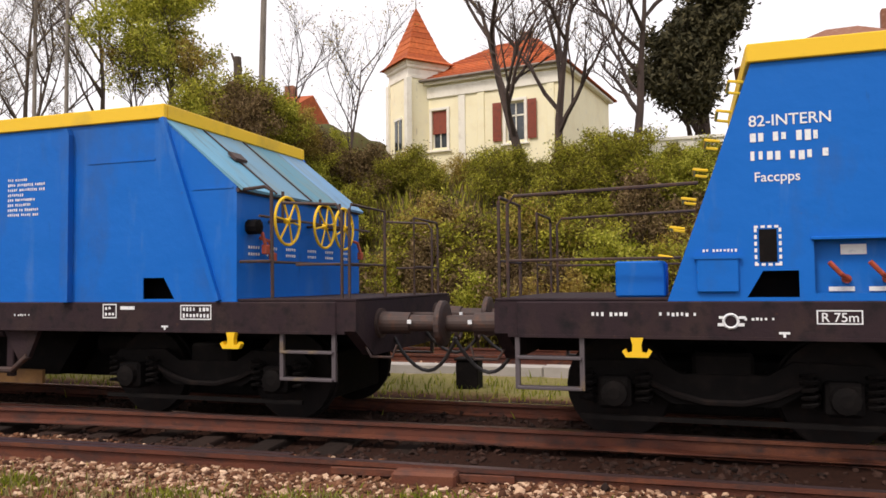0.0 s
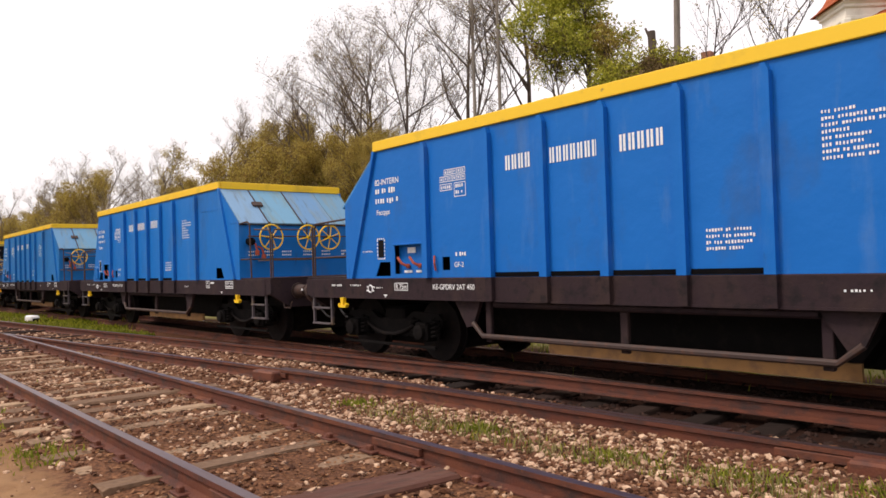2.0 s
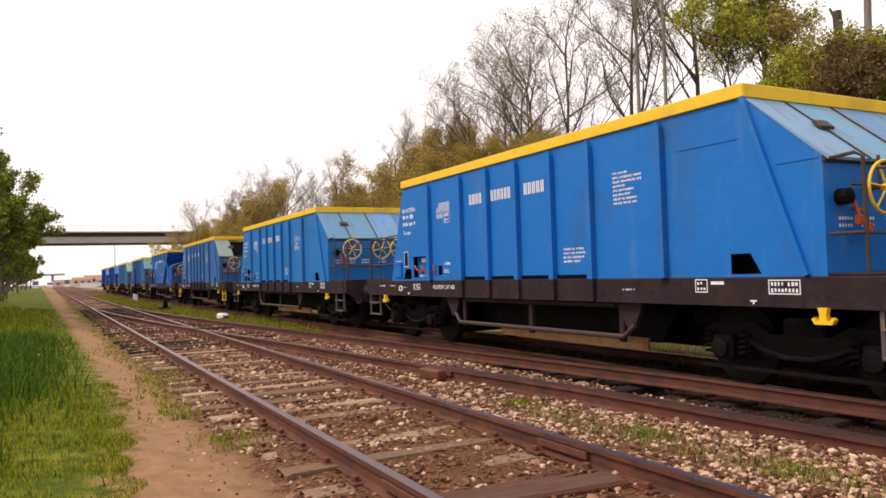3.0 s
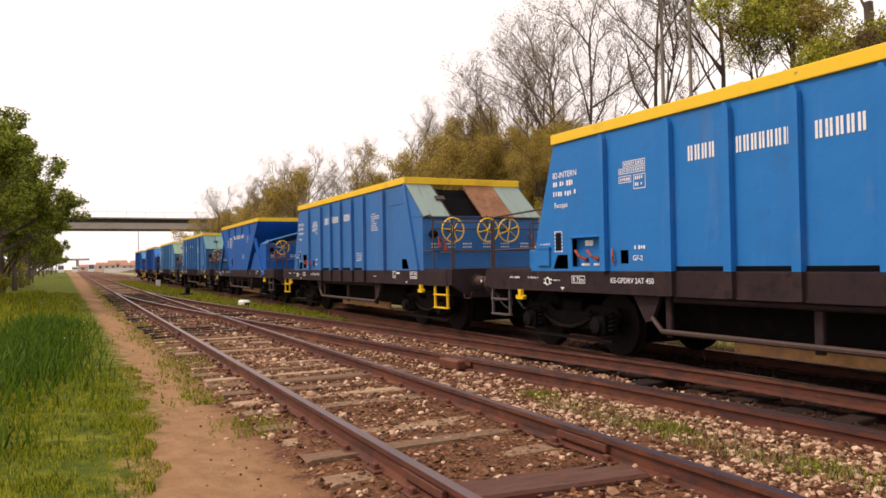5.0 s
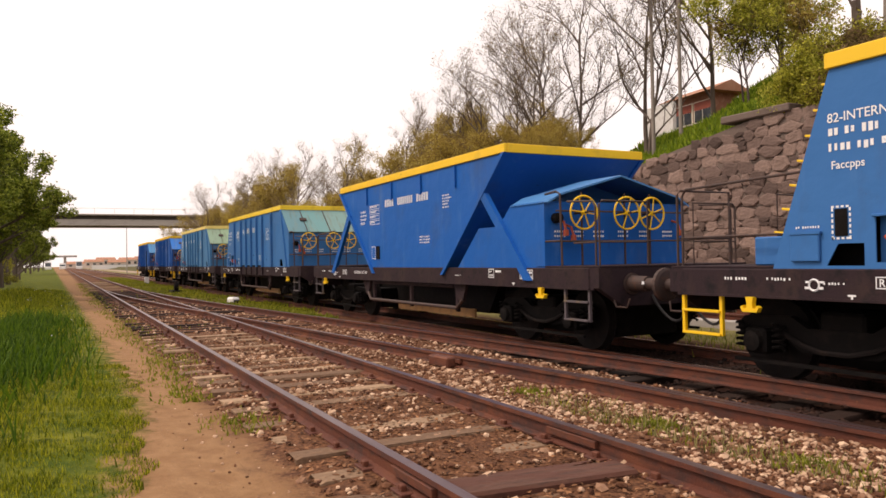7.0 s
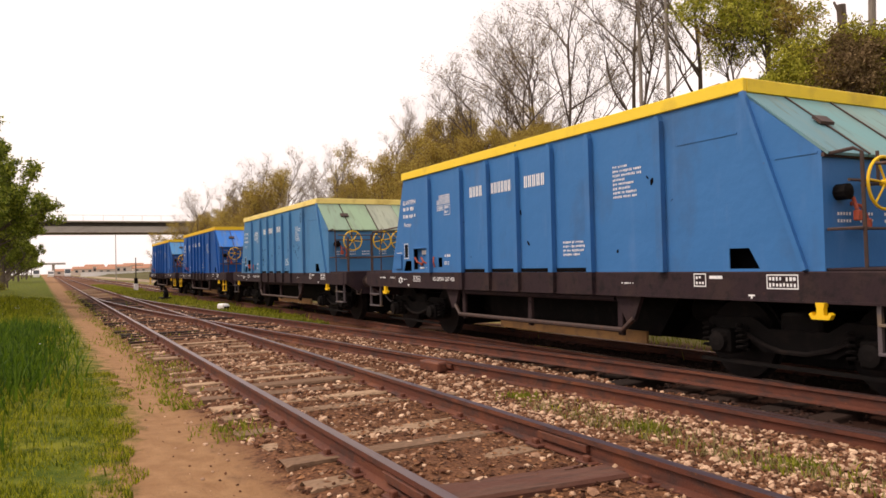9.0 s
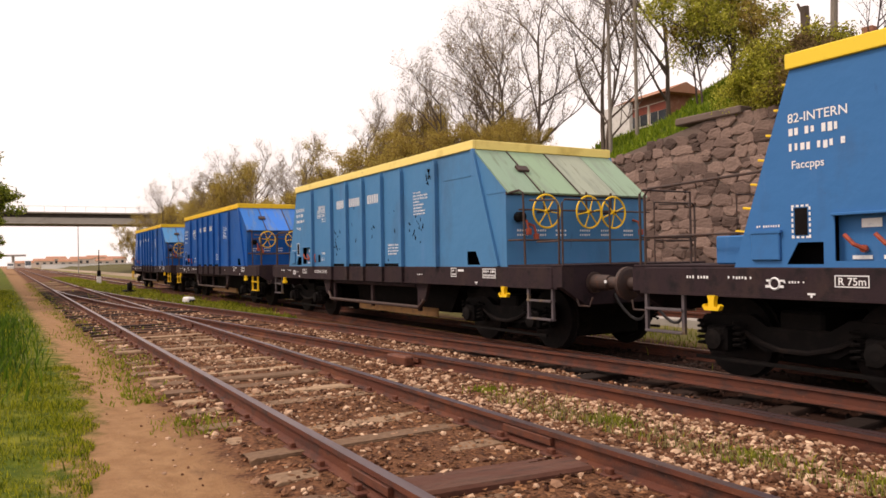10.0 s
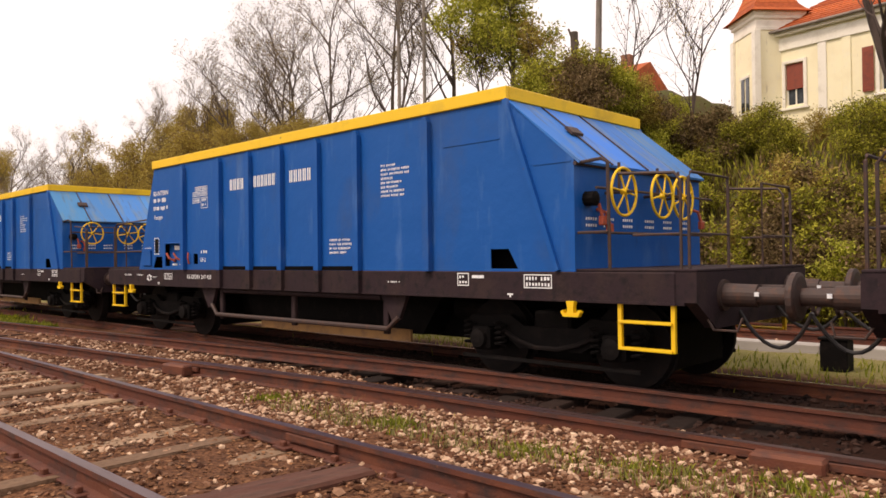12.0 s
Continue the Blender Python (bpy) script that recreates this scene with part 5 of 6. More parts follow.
tall = tree("tall_tree", 320, on_ground(-5.0, 20.0)[0], "tall leaning bare tree before the villa", "leafb", 9.5, 0.62, 0.17, 5, 1100, 0.05, "bare trees before the villa", 0.28, (-0.24, 0))
tree("tall_tree", 321, on_ground(-4.3, 20.2)[0], "tall upright bare tree before the villa", "leafb", 9.5, 0.62, 0.17, 5, 1100, 0.05, "bare trees before the villa", 0.3, (0.08, 0))
tree("tall_tree", 322, on_ground(-2.3, 20.0)[0], "tall bare tree beside the evergreen", "leafb", 9.5, 0.62, 0.17, 5, 1100, 0.05, "bare trees before the villa", 0.3, (0.14, 0))
tree("sapling", 323, on_ground(-10.6, 19.0)[0], "thin sapling with few leaves", "leafy", 6.5, 0.6, 0.06, 4, 500, 0.05, "", 0.3)
tree("sapling", 325, on_ground(-12.8, 19.5)[0], "thin bare sapling on the bank", "leafb", 5.0, 0.6, 0.05, 4, 300, 0.05, "", 0.3)
roadside = [tree("roadside_tree", 330 + k, on_ground(x, y)[0], "dense dark green tree at the path's edge", "leafg", h, 0.9, 0.2, 5, 24000, 0.095, "trees along the path", 0.08)
            for k, (x, y, h) in enumerate(((-31.5, -5.4, 7.4), (-38.0, -5.2, 7.2)))]
for x, y, s in ((-35.0, -7.4, 0.95), (-44.0, -5.4, 0.95), (-50.0, -5.6, 0.95), (-57.0, -5.4, 0.95), (-66.0, -5.5, 1.0), (-76.0, -5.6, 1.0), (-88.0, -5.8, 1.0), (-47.0, -8.0, 1.0)):
    plant(roadside[int(s * 100) % 2], x, y, rng.uniform(0, 360), s)

# shrubs that cover the bank and close the foot of the roadside trees
shrubs = []
for k in range(6):
    leaf = ("bushleaf", "bushleaf", "leafy", "twig", "leaf", "bushleaf")[k]
    label = ("green thicket shrub on the bank", "green thicket shrub on the bank", "yellow-green shrub in young leaf on the bank", "dry brown bramble on the bank", "fresh green shrub on the bank", "green thicket shrub on the bank")[k]
    shrubs.append(tree("shrub", 400 + k, on_ground(-9.5 + 2.6 * k, 15.0 + 0.5 * k)[0], label, leaf, 2.4, 1.35, 0.026, 4, 5200, 0.060, "shrubs on the bank", 0.02, fuzz=0.14))
for k in range(150):
    x = rng.uniform(-13.5, 11)
    y = 14.4 + 5.8 * rng.random() ** 1.1
    brown = rng.random() < 0.35
    p = shrubs[3] if brown and y < 17.5 else rng.choice((shrubs[0], shrubs[1], shrubs[2], shrubs[4], shrubs[5]))
    plant(p, x, y, rng.uniform(0, 360), rng.uniform(0.75, 1.1) * (1.0 if y < 16.4 else 0.7))
for k in range(42):
    x = rng.uniform(-16, 9)
    plant(rng.choice((shrubs[0], shrubs[2], shrubs[4], shrubs[5])), x, rng.uniform(19.5, 25), rng.uniform(0, 360), rng.uniform(0.5, 0.72) if x > -10 else rng.uniform(0.3, 0.5))
for k in range(22):
    plant(rng.choice((shrubs[0], shrubs[2], shrubs[3], shrubs[4])), rng.uniform(-14.0, -9.0), rng.uniform(15.2, 19.5), rng.uniform(0, 360), rng.uniform(0.55, 0.85))
for k in range(34):
    x, y = rng.uniform(-60, -21), rng.uniform(13.6, 18)
    if x < -21.8 - 1.15 * (y - 14.6):
        plant(rng.choice(shrubs), x, y, rng.uniform(0, 360), rng.uniform(0.7, 1.3))
for k in range(46):
    y = rng.uniform(14.2, 19.0)
    x = -23.0 - 1.15 * (y - 14.6) - 13 * rng.random()
    if k % 5 < 3:
        plant(rng.choice(budding), x, y, rng.uniform(0, 360), rng.uniform(0.36, 0.56))
    else:
        plant(rng.choice((shrubs[3], shrubs[2])), x, y, rng.uniform(0, 360), rng.uniform(1.0, 1.5))
for x, y, s in ((-13.7, 15.3, 0.7), (-13.0, 16.2, 0.8), (-15.8, 20.2, 0.4), (-14.5, 18.5, 0.5), (-13.5, 18.0, 0.9), (-12.0, 17.0, 0.8), (-7.6, 14.2, 0.75), (-6.3, 14.0, 0.65), (-5.2, 14.4, 0.8), (-4.0, 14.1, 0.7), (-2.9, 14.3, 0.75), (-8.9, 14.4, 0.7), (-1.6, 14.1, 0.7)):
    plant(rng.choice((shrubs[0], shrubs[2], shrubs[4])), x, y, rng.uniform(0, 360), s)


for k in range(14):
    y = 16.8 + 2.6 * rng.random()
    x = -26.0 - 1.1 * (y - 16.8) - 13 * k / 14
    plant(budding[k % 3], x, y, rng.uniform(0, 360), min(0.40 + 0.028 * (-26.0 - x), 0.72) * rng.uniform(0.85, 1.15))
for k in range(16):
    plant(rng.choice((shrubs[0], shrubs[1], shrubs[5])), -31 - 3.2 * k, -5.6 - rng.uniform(0, 1.6), rng.uniform(0, 360), rng.uniform(0.7, 1.0))


def blades(name, count, place, low, high, mat, label, seed, width=0.006):
    """Grass blades as bent slivers; place gives a spot and a size factor."""
    rng = random.Random(seed)
    v, f = [], []
    for _ in range(count):
        x, y, s = place(rng)
        z = 0.0
        h = rng.uniform(low, high) * s
        t = rng.uniform(0, math.tau)
        wx, wy = math.cos(t) * width * (0.6 + s), math.sin(t) * width * (0.6 + s)
        bx, by = rng.gauss(0, 0.3) * h, rng.gauss(0, 0.3) * h
        k = len(v)
        v += [[x - wx, y - wy, z], [x + wx, y + wy, z], [x + wx * 0.6 + bx * 0.4, y + wy * 0.6 + by * 0.4, z + h * 0.6], [x - wx * 0.6 + bx * 0.4, y - wy * 0.6 + by * 0.4, z + h * 0.6], [x + bx, y + by, z + h]]
        f += [(k, k + 1, k + 2, k + 3), (k + 3, k + 2, k + 4)]
    a = np.array(v)
    roots = np.repeat(a[::5], 5, axis=0)
    a[:, 2] += ground_height(roots[:, 0], roots[:, 1]) - 0.01
    tagged(new(name, mesh_from(name, a, f, mat)), label, "grass", kind="stuff")


def lawn_edge(d):
    """Where the grass meets the path, d metres down the line."""
    return -1.25 - 0.035 * max(0.0, 9.5 - max(d, 4.5)) ** 1.9 - 0.010 * max(0.0, d - 16.0)


def lawn(rng):
    d = -5.0 + 53.0 * rng.random() ** 1.3
    y = lawn_edge(d) + 0.06 * math.sin(1.3 * d) + 0.06 * math.sin(3.1 * d + 1) - abs(rng.gauss(0, 1.6)) - 2.5 * rng.random()
    clump = 0.55 + 0.45 * math.sin(2.3 * d + 3 * y) * math.sin(1.1 * d - 2 * y)
    return -d, y, (0.45 + 0.6 * clump) * (0.7 + min(max(d, 0), 25) * 0.035)


def verge(rng):
    x = rng.uniform(-7.0, 3.0)
    return x, 2.15 + 0.045 * (x + 7) + abs(rng.gauss(0, 0.28)), rng.uniform(0.5, 1)


def tufts(spots):
    def place(rng):
        cx, cy, r = rng.choice(spots)
        return cx + rng.gauss(0, r), cy + rng.gauss(0, r * 0.7), 1.0
    return place


blades("lawn_grass", 62000, lawn, 0.03, 0.13, "grass", "lush spring grass beside the path", 1, 0.005)


def near_lawn(rng):
    d = 3.0 + 9.5 * rng.random() ** 0.9
    y = lawn_edge(d) + 0.06 * math.sin(1.3 * d) + 0.06 * math.sin(3.1 * d + 1) + 0.05 * math.sin(9.0 * d) + 0.06 - 2.9 * rng.random() ** 1.25
    clump = 0.5 + 0.5 * math.sin(3.3 * d + 4.2 * y) * math.sin(2.6 * d - 3.1 * y + 1)
    return -d, y, 0.35 + 0.8 * clump


blades("near_grass", 46000, near_lawn, 0.02, 0.075, "grass", "short tangled grass at the path's edge", 21, 0.0032)


def pale_lawn(rng):
    for _ in range(20):
        x, y, s = lawn(rng)
        if math.sin(1.3 * x + 0.7 * y) * math.sin(0.9 * y - 0.6 * x + 1) + rng.uniform(-0.4, 0.4) > 0.05:
            break
    return x, y, s * 0.8


blades("lawn_grass_pale", 34000, pale_lawn, 0.03, 0.10, "grassy", "yellowish spring grass beside the path", 7, 0.005)


def rough(rng):
    d = 6.0 + 40.0 * rng.random() ** 1.4
    y = -3.2 - abs(rng.gauss(0, 1.8))
    c = 0.5 + 0.5 * math.sin(1.9 * d + 1.3 * y) * math.sin(0.8 * d - 1.7 * y)
    return -d, y, 0.5 + c


def dark_clump(rng):
    cx, cy, r = rng.choice(((-13.0, -2.6, 1.6), (-16.5, -2.8, 1.8), (-10.5, -3.4, 1.0), (-20.0, -2.6, 1.6), (-7.2, -3.6, 0.5)))
    return cx + rng.gauss(0, r), min(-1.5, cy + rng.gauss(0, 0.45)), rng.uniform(0.5, 1.2)


blades("lush_grass", 11000, dark_clump, 0.14, 0.34, "grassd", "tall dark green grass clumps beside the path", 17, 0.008)
blades("tall_grass", 13000, rough, 0.14, 0.34, "grass", "taller rough grass away from the path", 9, 0.009)
blades("verge_grass", 3800, verge, 0.03, 0.13, "drygrass", "dry sparse grass between the tracks", 2, 0.004)
blades("verge_grass_green", 1300, verge, 0.03, 0.11, "grass", "sparse green grass between the tracks", 5, 0.004)
SPOTS = [(-7.4, 2.5, 0.13), (-5.5, 2.5, 0.11), (-4.1, 2.55, 0.15), (-3.2, 2.75, 0.2), (-2.3, 2.9, 0.2), (-1.2, 2.9, 0.2), (-0.2, 3.0, 0.2), (-7.6, -0.50, 0.22), (-12.5, -0.45, 0.4), (-18.0, -0.5, 0.9)]
blades("weeds", 2600, tufts(SPOTS), 0.025, 0.085, "grassy", "small green weed tufts in the ballast", 3, 0.006)
FARGREEN = [(-35, 4.2, 1.6), (-45, 4.0, 1.2), (-55, 4.2, 1.5), (-28, 4.6, 0.8), (-24, 4.4, 0.5), (-70, 3.8, 1.4)]
def wall_top(rng):
    return rng.uniform(-30, -15), 15.1 + 8.0 * rng.random(), rng.uniform(0.6, 1.6)


blades("bank_grass", 30000, wall_top, 0.08, 0.22, "grassb", "bright green grass above the stone wall", 6, 0.018)
blades("bank_weeds", 12000, lambda g: (g.uniform(-14.5, 8), 14.3 + 6.0 * g.random(), g.uniform(0.5, 1.4)), 0.12, 0.38, "bushleaf", "rank olive weeds between the shrubs of the bank", 18, 0.020)
blades("bank_straw", 7000, lambda g: (g.uniform(-14.5, 8), 14.3 + 5.0 * g.random(), g.uniform(0.5, 1.4)), 0.12, 0.40, "twig", "dead brown stalks between the shrubs of the bank", 19, 0.014)
blades("track_grass", 9000, tufts(FARGREEN), 0.05, 0.16, "grass", "low grass strip between the distant tracks", 4, 0.012)


def between_tracks(rng):
    x = -20 - 75 * rng.random() ** 1.5
    low = branch_near(x) + GAUGE + 0.55
    return x, low + (4.75 - low) * rng.random(), rng.uniform(0.5, 1.3)


def path_edge(rng):
    x = -9 - 60 * rng.random() ** 1.4
    return x, -0.62 + rng.gauss(0, 0.16) + 0.1 * math.sin(0.8 * x), rng.uniform(0.4, 1.0)


blades("yard_grass", 15000, between_tracks, 0.04, 0.13, "grassy", "dull olive grass between the distant tracks", 15, 0.016)
blades("path_grass", 4200, path_edge, 0.03, 0.10, "grassy", "thin grass between the path and the track", 16, 0.010)


def dandelions():
    rng = random.Random(8)
    v, f = [], []
    for _ in range(90):
        x, y, _s = lawn(rng)
        z = float(ground_height(np.array(x), np.array(y))) + rng.uniform(0.08, 0.15)
        k = len(v)
        r = 0.014
        v += [(x - r, y - r, z), (x + r, y - r, z), (x + r, y + r, z), (x - r, y + r, z), (x, y, z + r * 1.3)]
        f += [(k, k + 1, k + 4), (k + 1, k + 2, k + 4), (k + 2, k + 3, k + 4), (k + 3, k, k + 4)]
    tagged(new("meadow_flowers", mesh_from("meadow_flowers", v, f, "whitebox")), "small pale meadow flowers in the grass", "flowers", kind="stuff")


dandelions()


def ballast(name, mat, label, zones, limit):
    """Loose stones: an icosahedron, flattened, turned and scaled for each."""
    rng = np.random.RandomState(3)
    g = (1 + 5 ** 0.5) / 2
    ico = np.array([(-1, g, 0), (1, g, 0), (-1, -g, 0), (1, -g, 0), (0, -1, g), (0, 1, g), (0, -1, -g), (0, 1, -g), (g, 0, -1), (g, 0, 1), (-g, 0, -1), (-g, 0, 1)]) / 1.9
    tri = np.array([(0, 11, 5), (0, 5, 1), (0, 1, 7), (0, 7, 10), (0, 10, 11), (1, 5, 9), (5, 11, 4), (11, 10, 2), (10, 7, 6), (7, 1, 8), (3, 9, 4), (3, 4, 2), (3, 2, 6), (3, 6, 8), (3, 8, 9), (4, 9, 5), (2, 4, 11), (6, 2, 10), (8, 6, 7), (9, 8, 1)])
    verts, faces = [], []
    base = 0
    for n, x0, x1, y0, y1, s0, s1 in zones:
        x = rng.uniform(x0, x1, n)
        y = rng.uniform(y0, y1, n)
        keep = (np.sin(1.7 * x + 2 * y) * np.sin(2.9 * y - 0.8 * x) + rng.uniform(-0.3, 1.4, n)) > 0
        keep &= (y + 0.1 * x < 3.55 + rng.uniform(-0.25, 0.25, n)) == limit
        x, y = x[keep], y[keep]
        n = len(x)
        s = rng.uniform(s0, s1, n) * rng.uniform(0.6, 1.15, n)
        z = ground_height(x, y) + s * 0.25
        q = rng.normal(size=(n, 4))
        q /= np.linalg.norm(q, axis=1)[:, None]
        a, b, c, d = q.T
        rot = np.stack([np.stack([1 - 2 * (c * c + d * d), 2 * (b * c - a * d), 2 * (b * d + a * c)], -1), np.stack([2 * (b * c + a * d), 1 - 2 * (b * b + d * d), 2 * (c * d - a * b)], -1), np.stack([2 * (b * d - a * c), 2 * (c * d + a * b), 1 - 2 * (b * b + c * c)], -1)], 1)
        shape = ico[None] * (1 + rng.uniform(-0.28, 0.28, (n, 12, 1))) * rng.uniform(0.6, 1.25, (n, 1, 3))
        v = np.einsum("nij,nkj->nki", rot, shape) * s[:, None, None]
        v[:, :, 2] *= 0.75
        v += np.stack([x, y, z], -1)[:, None]
        verts.append(v.reshape(-1, 3))
        faces.append((tri[None] + (base + 12 * np.arange(n))[:, None, None]).reshape(-1, 3))
        base += 12 * n
    me = mesh_from(name, np.concatenate(verts), np.concatenate(faces).tolist(), mat)
    tagged(new(name, me), label, "gravel", kind="stuff")


ballast("ballast_stones", "stone", "loose pale and rust-stained ballast stones", ((9500, -14, 2.5, -0.55, 3.3, 0.009, 0.036), (17000, -8.5, 2.5, 1.65, 3.7, 0.007, 0.033), (4500, -32, -8, -0.6, 4.6, 0.02, 0.05), (260, -12, -2, -1.2, -0.5, 0.006, 0.018), (7000, -16, 1.0, 2.2, 4.6, 0.010, 0.036)), True)
# stones of the painted shade band beside and under the wagons
ballast("oily_ballast", "darkstone", "ballast stones under the train, darkened by its painted shade", ((9000, -14, 3, 3.2, 7.5, 0.015, 0.045),), False)


def litter():
    """Dead leaves, bark and rust crumbs lying in the near track."""
    rng = random.Random(31)
    v, f = [], []
    for _ in range(15000):
        x, y = rng.uniform(-15, 2), rng.choice((rng.uniform(-0.5, 3.2), rng.uniform(-0.2, 1.7)))
        s = rng.uniform(0.010, 0.034)
        t = rng.uniform(0, math.tau)
        k = len(v)
        for j in range(4):
            u = t + math.tau * j / 4
            r = s * (1.0 if j % 2 else 0.5)
            v.append([x + r * math.cos(u), y + r * math.sin(u), rng.uniform(0.005, 0.022)])
        f.append((k, k + 1, k + 2, k + 3))
    a = np.array(v)
    a[:, 2] += ground_height(a[:, 0], a[:, 1])
    tagged(new("leaf_litter", mesh_from("leaf_litter", a, f, "litter")), "brown dead leaves and rust crumbs between the rails", "litter", kind="stuff")


litter()

# ---------------------------------------------------------------- villa on the bank


def villa():
    base = 7.3
    h = empty("villa", pose(-14.8, 36.0, base, 0, 0, -8.8), "cream villa with orange tiled roof and corner turret", "house")
    # main block
    eave, ridge, L, D = 4.9, 7.9, 8.5, 9.0
    wins = [(1.23, 2.12), (5.5, 6.5)]
    holes = [[(a, 1.3), (a, 3.3), (b0, 3.3), (b0, 1.3)] for a, b0 in wins]
    part("wall", sheet_with_holes([(0.0, -1.5), (L, -1.5), (L, eave), (0.0, eave)], holes, 0.0, 0.3), "plaster", h)
    part("wall", box(L - 0.3, 0.302, -1.5, L, D, eave), "plaster", h)
    part("wall", box(0.0, 0.302, -1.5, 0.3, D, eave), "plaster", h)
    part("wall", box(0.302, D - 0.3, -1.5, L - 0.302, D, eave), "plaster", h)
    part("cornice", box(0.9, -0.10, eave - 0.92, L + 0.10, -0.003, eave - 0.30, 0.03), "trim", h)
    part("cornice", box(-0.1, -0.30, eave - 0.20, L + 0.30, -0.003, eave, 0.03), "trim", h)
    part("cornice", box(L + 0.003, 0.0, eave - 0.20, L + 0.30, D, eave - 0.01, 0.03), "trim", h)
    for x in (0.75, 3.0, 4.1, 7.9):
        part("pilaster", box(x - 0.2, -0.07, -1.5, x + 0.2, -0.003, eave - 0.64, 0.02), "trim" if x in (3.0, 0.75) else "plaster", h)
    for a, b0 in wins:
        part("window_surround", add_box(add_box(add_box(box(a - 0.16, -0.09, 1.15, a, 0.0, 3.45, 0.01), b0, -0.09, 1.15, b0 + 0.16, 0, 3.45, 0.01), a, -0.09, 3.302, b0, 0, 3.45, 0.01), a - 0.25, -0.16, 1.05, b0 + 0.25, -0.004, 1.15, 0.01), "trim", h)
        win = part("window", add_box(add_box(add_box(add_box(box(a, 0.10, 1.3, a + 0.07, 0.16, 3.3), b0 - 0.07, 0.10, 1.3, b0, 0.16, 3.3), a + 0.07, 0.10, 2.55, b0 - 0.07, 0.15, 2.63), (a + b0) / 2 - 0.03, 0.10, 1.3, (a + b0) / 2 + 0.03, 0.15, 3.3), a + 0.07, 0.1, 3.22, b0 - 0.07, 0.16, 3.3), "trim", h)
        part("pane", box(a + 0.05, 0.17, 1.3, b0 - 0.05, 0.18, 3.3), "pane", win)
    part("shutter", box(1.25, 0.03, 2.05, 2.10, 0.08, 3.28, 0.01), "shutter", h, "red roller shutter, half lowered")
    for a, b0 in ((4.79, 5.27), (6.70, 7.17)):
        leaf = part("shutter", box(a, -0.12, 1.3, b0, -0.075, 3.3, 0.01), "shutter", h, "open red louvred shutter")
        for k in range(12):
            part("slat", box(a + 0.05, -0.135, 1.4 + 0.15 * k, b0 - 0.05, -0.122, 1.48 + 0.15 * k), "shutter", leaf)
    # hipped roof with tile courses
    o = 0.42
    x0, x1, y0, y1 = -o, L + o, -o, D + o
    r0, r1, ym = 3.4, 5.6, D / 2
    corners = [(x0, y0, eave), (x1, y0, eave), (x1, y1, eave), (x0, y1, eave)]
    ra, rb = (r0, ym, ridge), (r1, ym, ridge)
    roof = new("roof")
    roof.parent = h
    for face in ((corners[0], corners[1], rb, ra), (corners[1], corners[2], rb, rb), (corners[2], corners[3], ra, rb), (corners[3], corners[0], ra, ra)):
        p0, p1, q1, q0 = [Vector(p) for p in face]
        n = (p1 - p0).cross(q0 - p0).normalized()
        for k in range(16):
            t0, t1 = k / 16, (k + 1) / 16 + 0.012
            t1 = min(t1, 1.0)
            bm = bmesh.new()
            quad = [p0.lerp(q0, t0) + n * 0.05, p1.lerp(q1, t0) + n * 0.05, p1.lerp(q1, t1) + n * 0.012, p0.lerp(q0, t1) + n * 0.012]
            low = [p - n * 0.09 for p in quad]
            a = [bm.verts.new(p) for p in quad]
            c = [bm.verts.new(p) for p in low]
            bm.faces.new(a)
            for i in range(4):
                bm.faces.new((a[i], c[i], c[(i + 1) % 4], a[(i + 1) % 4]))
            part("tile_course", bm, "tile", roof)
    part("gutter", tube([(x0, y0 - 0.05, eave + 0.0), (x1, y0 - 0.05, eave + 0.0)], 0.07, 8), "pole", h)
    part("downpipe", tube([(0.55, -0.2, eave), (0.55, -0.12, eave - 0.6), (0.55, -0.12, -1.0)], 0.05, 8), "pole", h)
    part("chimney", box(4.3, ym + 0.8, ridge - 0.9, 4.9, ym + 1.4, ridge + 0.8, 0.02), "brickred", h)
    # square corner turret set cornerwise, with a swept pyramid roof
    tur = new("turret")
    tur.parent = h
    tur.matrix_basis = pose(0.0, 0.5, 0, 0, 0, 57)

    def square(r, z):
        return [(-r, -r, z), (r, -r, z), (r, r, z), (-r, r, z)]

    def stack(levels, cap=False):
        bm = bmesh.new()
        rings = [[bm.verts.new(q) for q in square(r, z)] for r, z in levels]
        for q0, q1 in zip(rings, rings[1:]):
            for k in range(4):
                bm.faces.new((q0[k], q0[(k + 1) % 4], q1[(k + 1) % 4], q1[k]))
        if cap:
            bm.faces.new(rings[-1])
        return bm
    part("wall", stack([(1.13, -1.5), (1.13, 5.2)]), "plaster", tur)
    part("cornice", stack([(1.13, 5.05), (1.18, 5.05), (1.18, 5.2), (1.14, 5.22), (1.14, 5.55), (1.24, 5.62), (1.24, 5.74), (1.34, 5.84), (1.34, 5.95)], True), "trim", tur)
    for sx, sy in ((-1, -1), (1, -1), (-1, 1)):
        part("quoin", box(sx * 1.13 - 0.16, sy * 1.13 - 0.16, -1.5, sx * 1.13 + 0.16, sy * 1.13 + 0.16, 5.04, 0.02), "trim", tur)
    for x0, x1 in ((-0.40, -0.08), (0.08, 0.40)):
        part("turret_window", box(-1.17, x0, 1.2, -1.12, x1, 2.9, 0.01), "pane", tur)
        part("window_surround", add_box(box(-1.20, x0 - 0.06, 2.9, -1.12, x1 + 0.06, 3.02), -1.20, x0 - 0.06, 1.1, -1.12, x1 + 0.06, 1.2), "trim", tur)
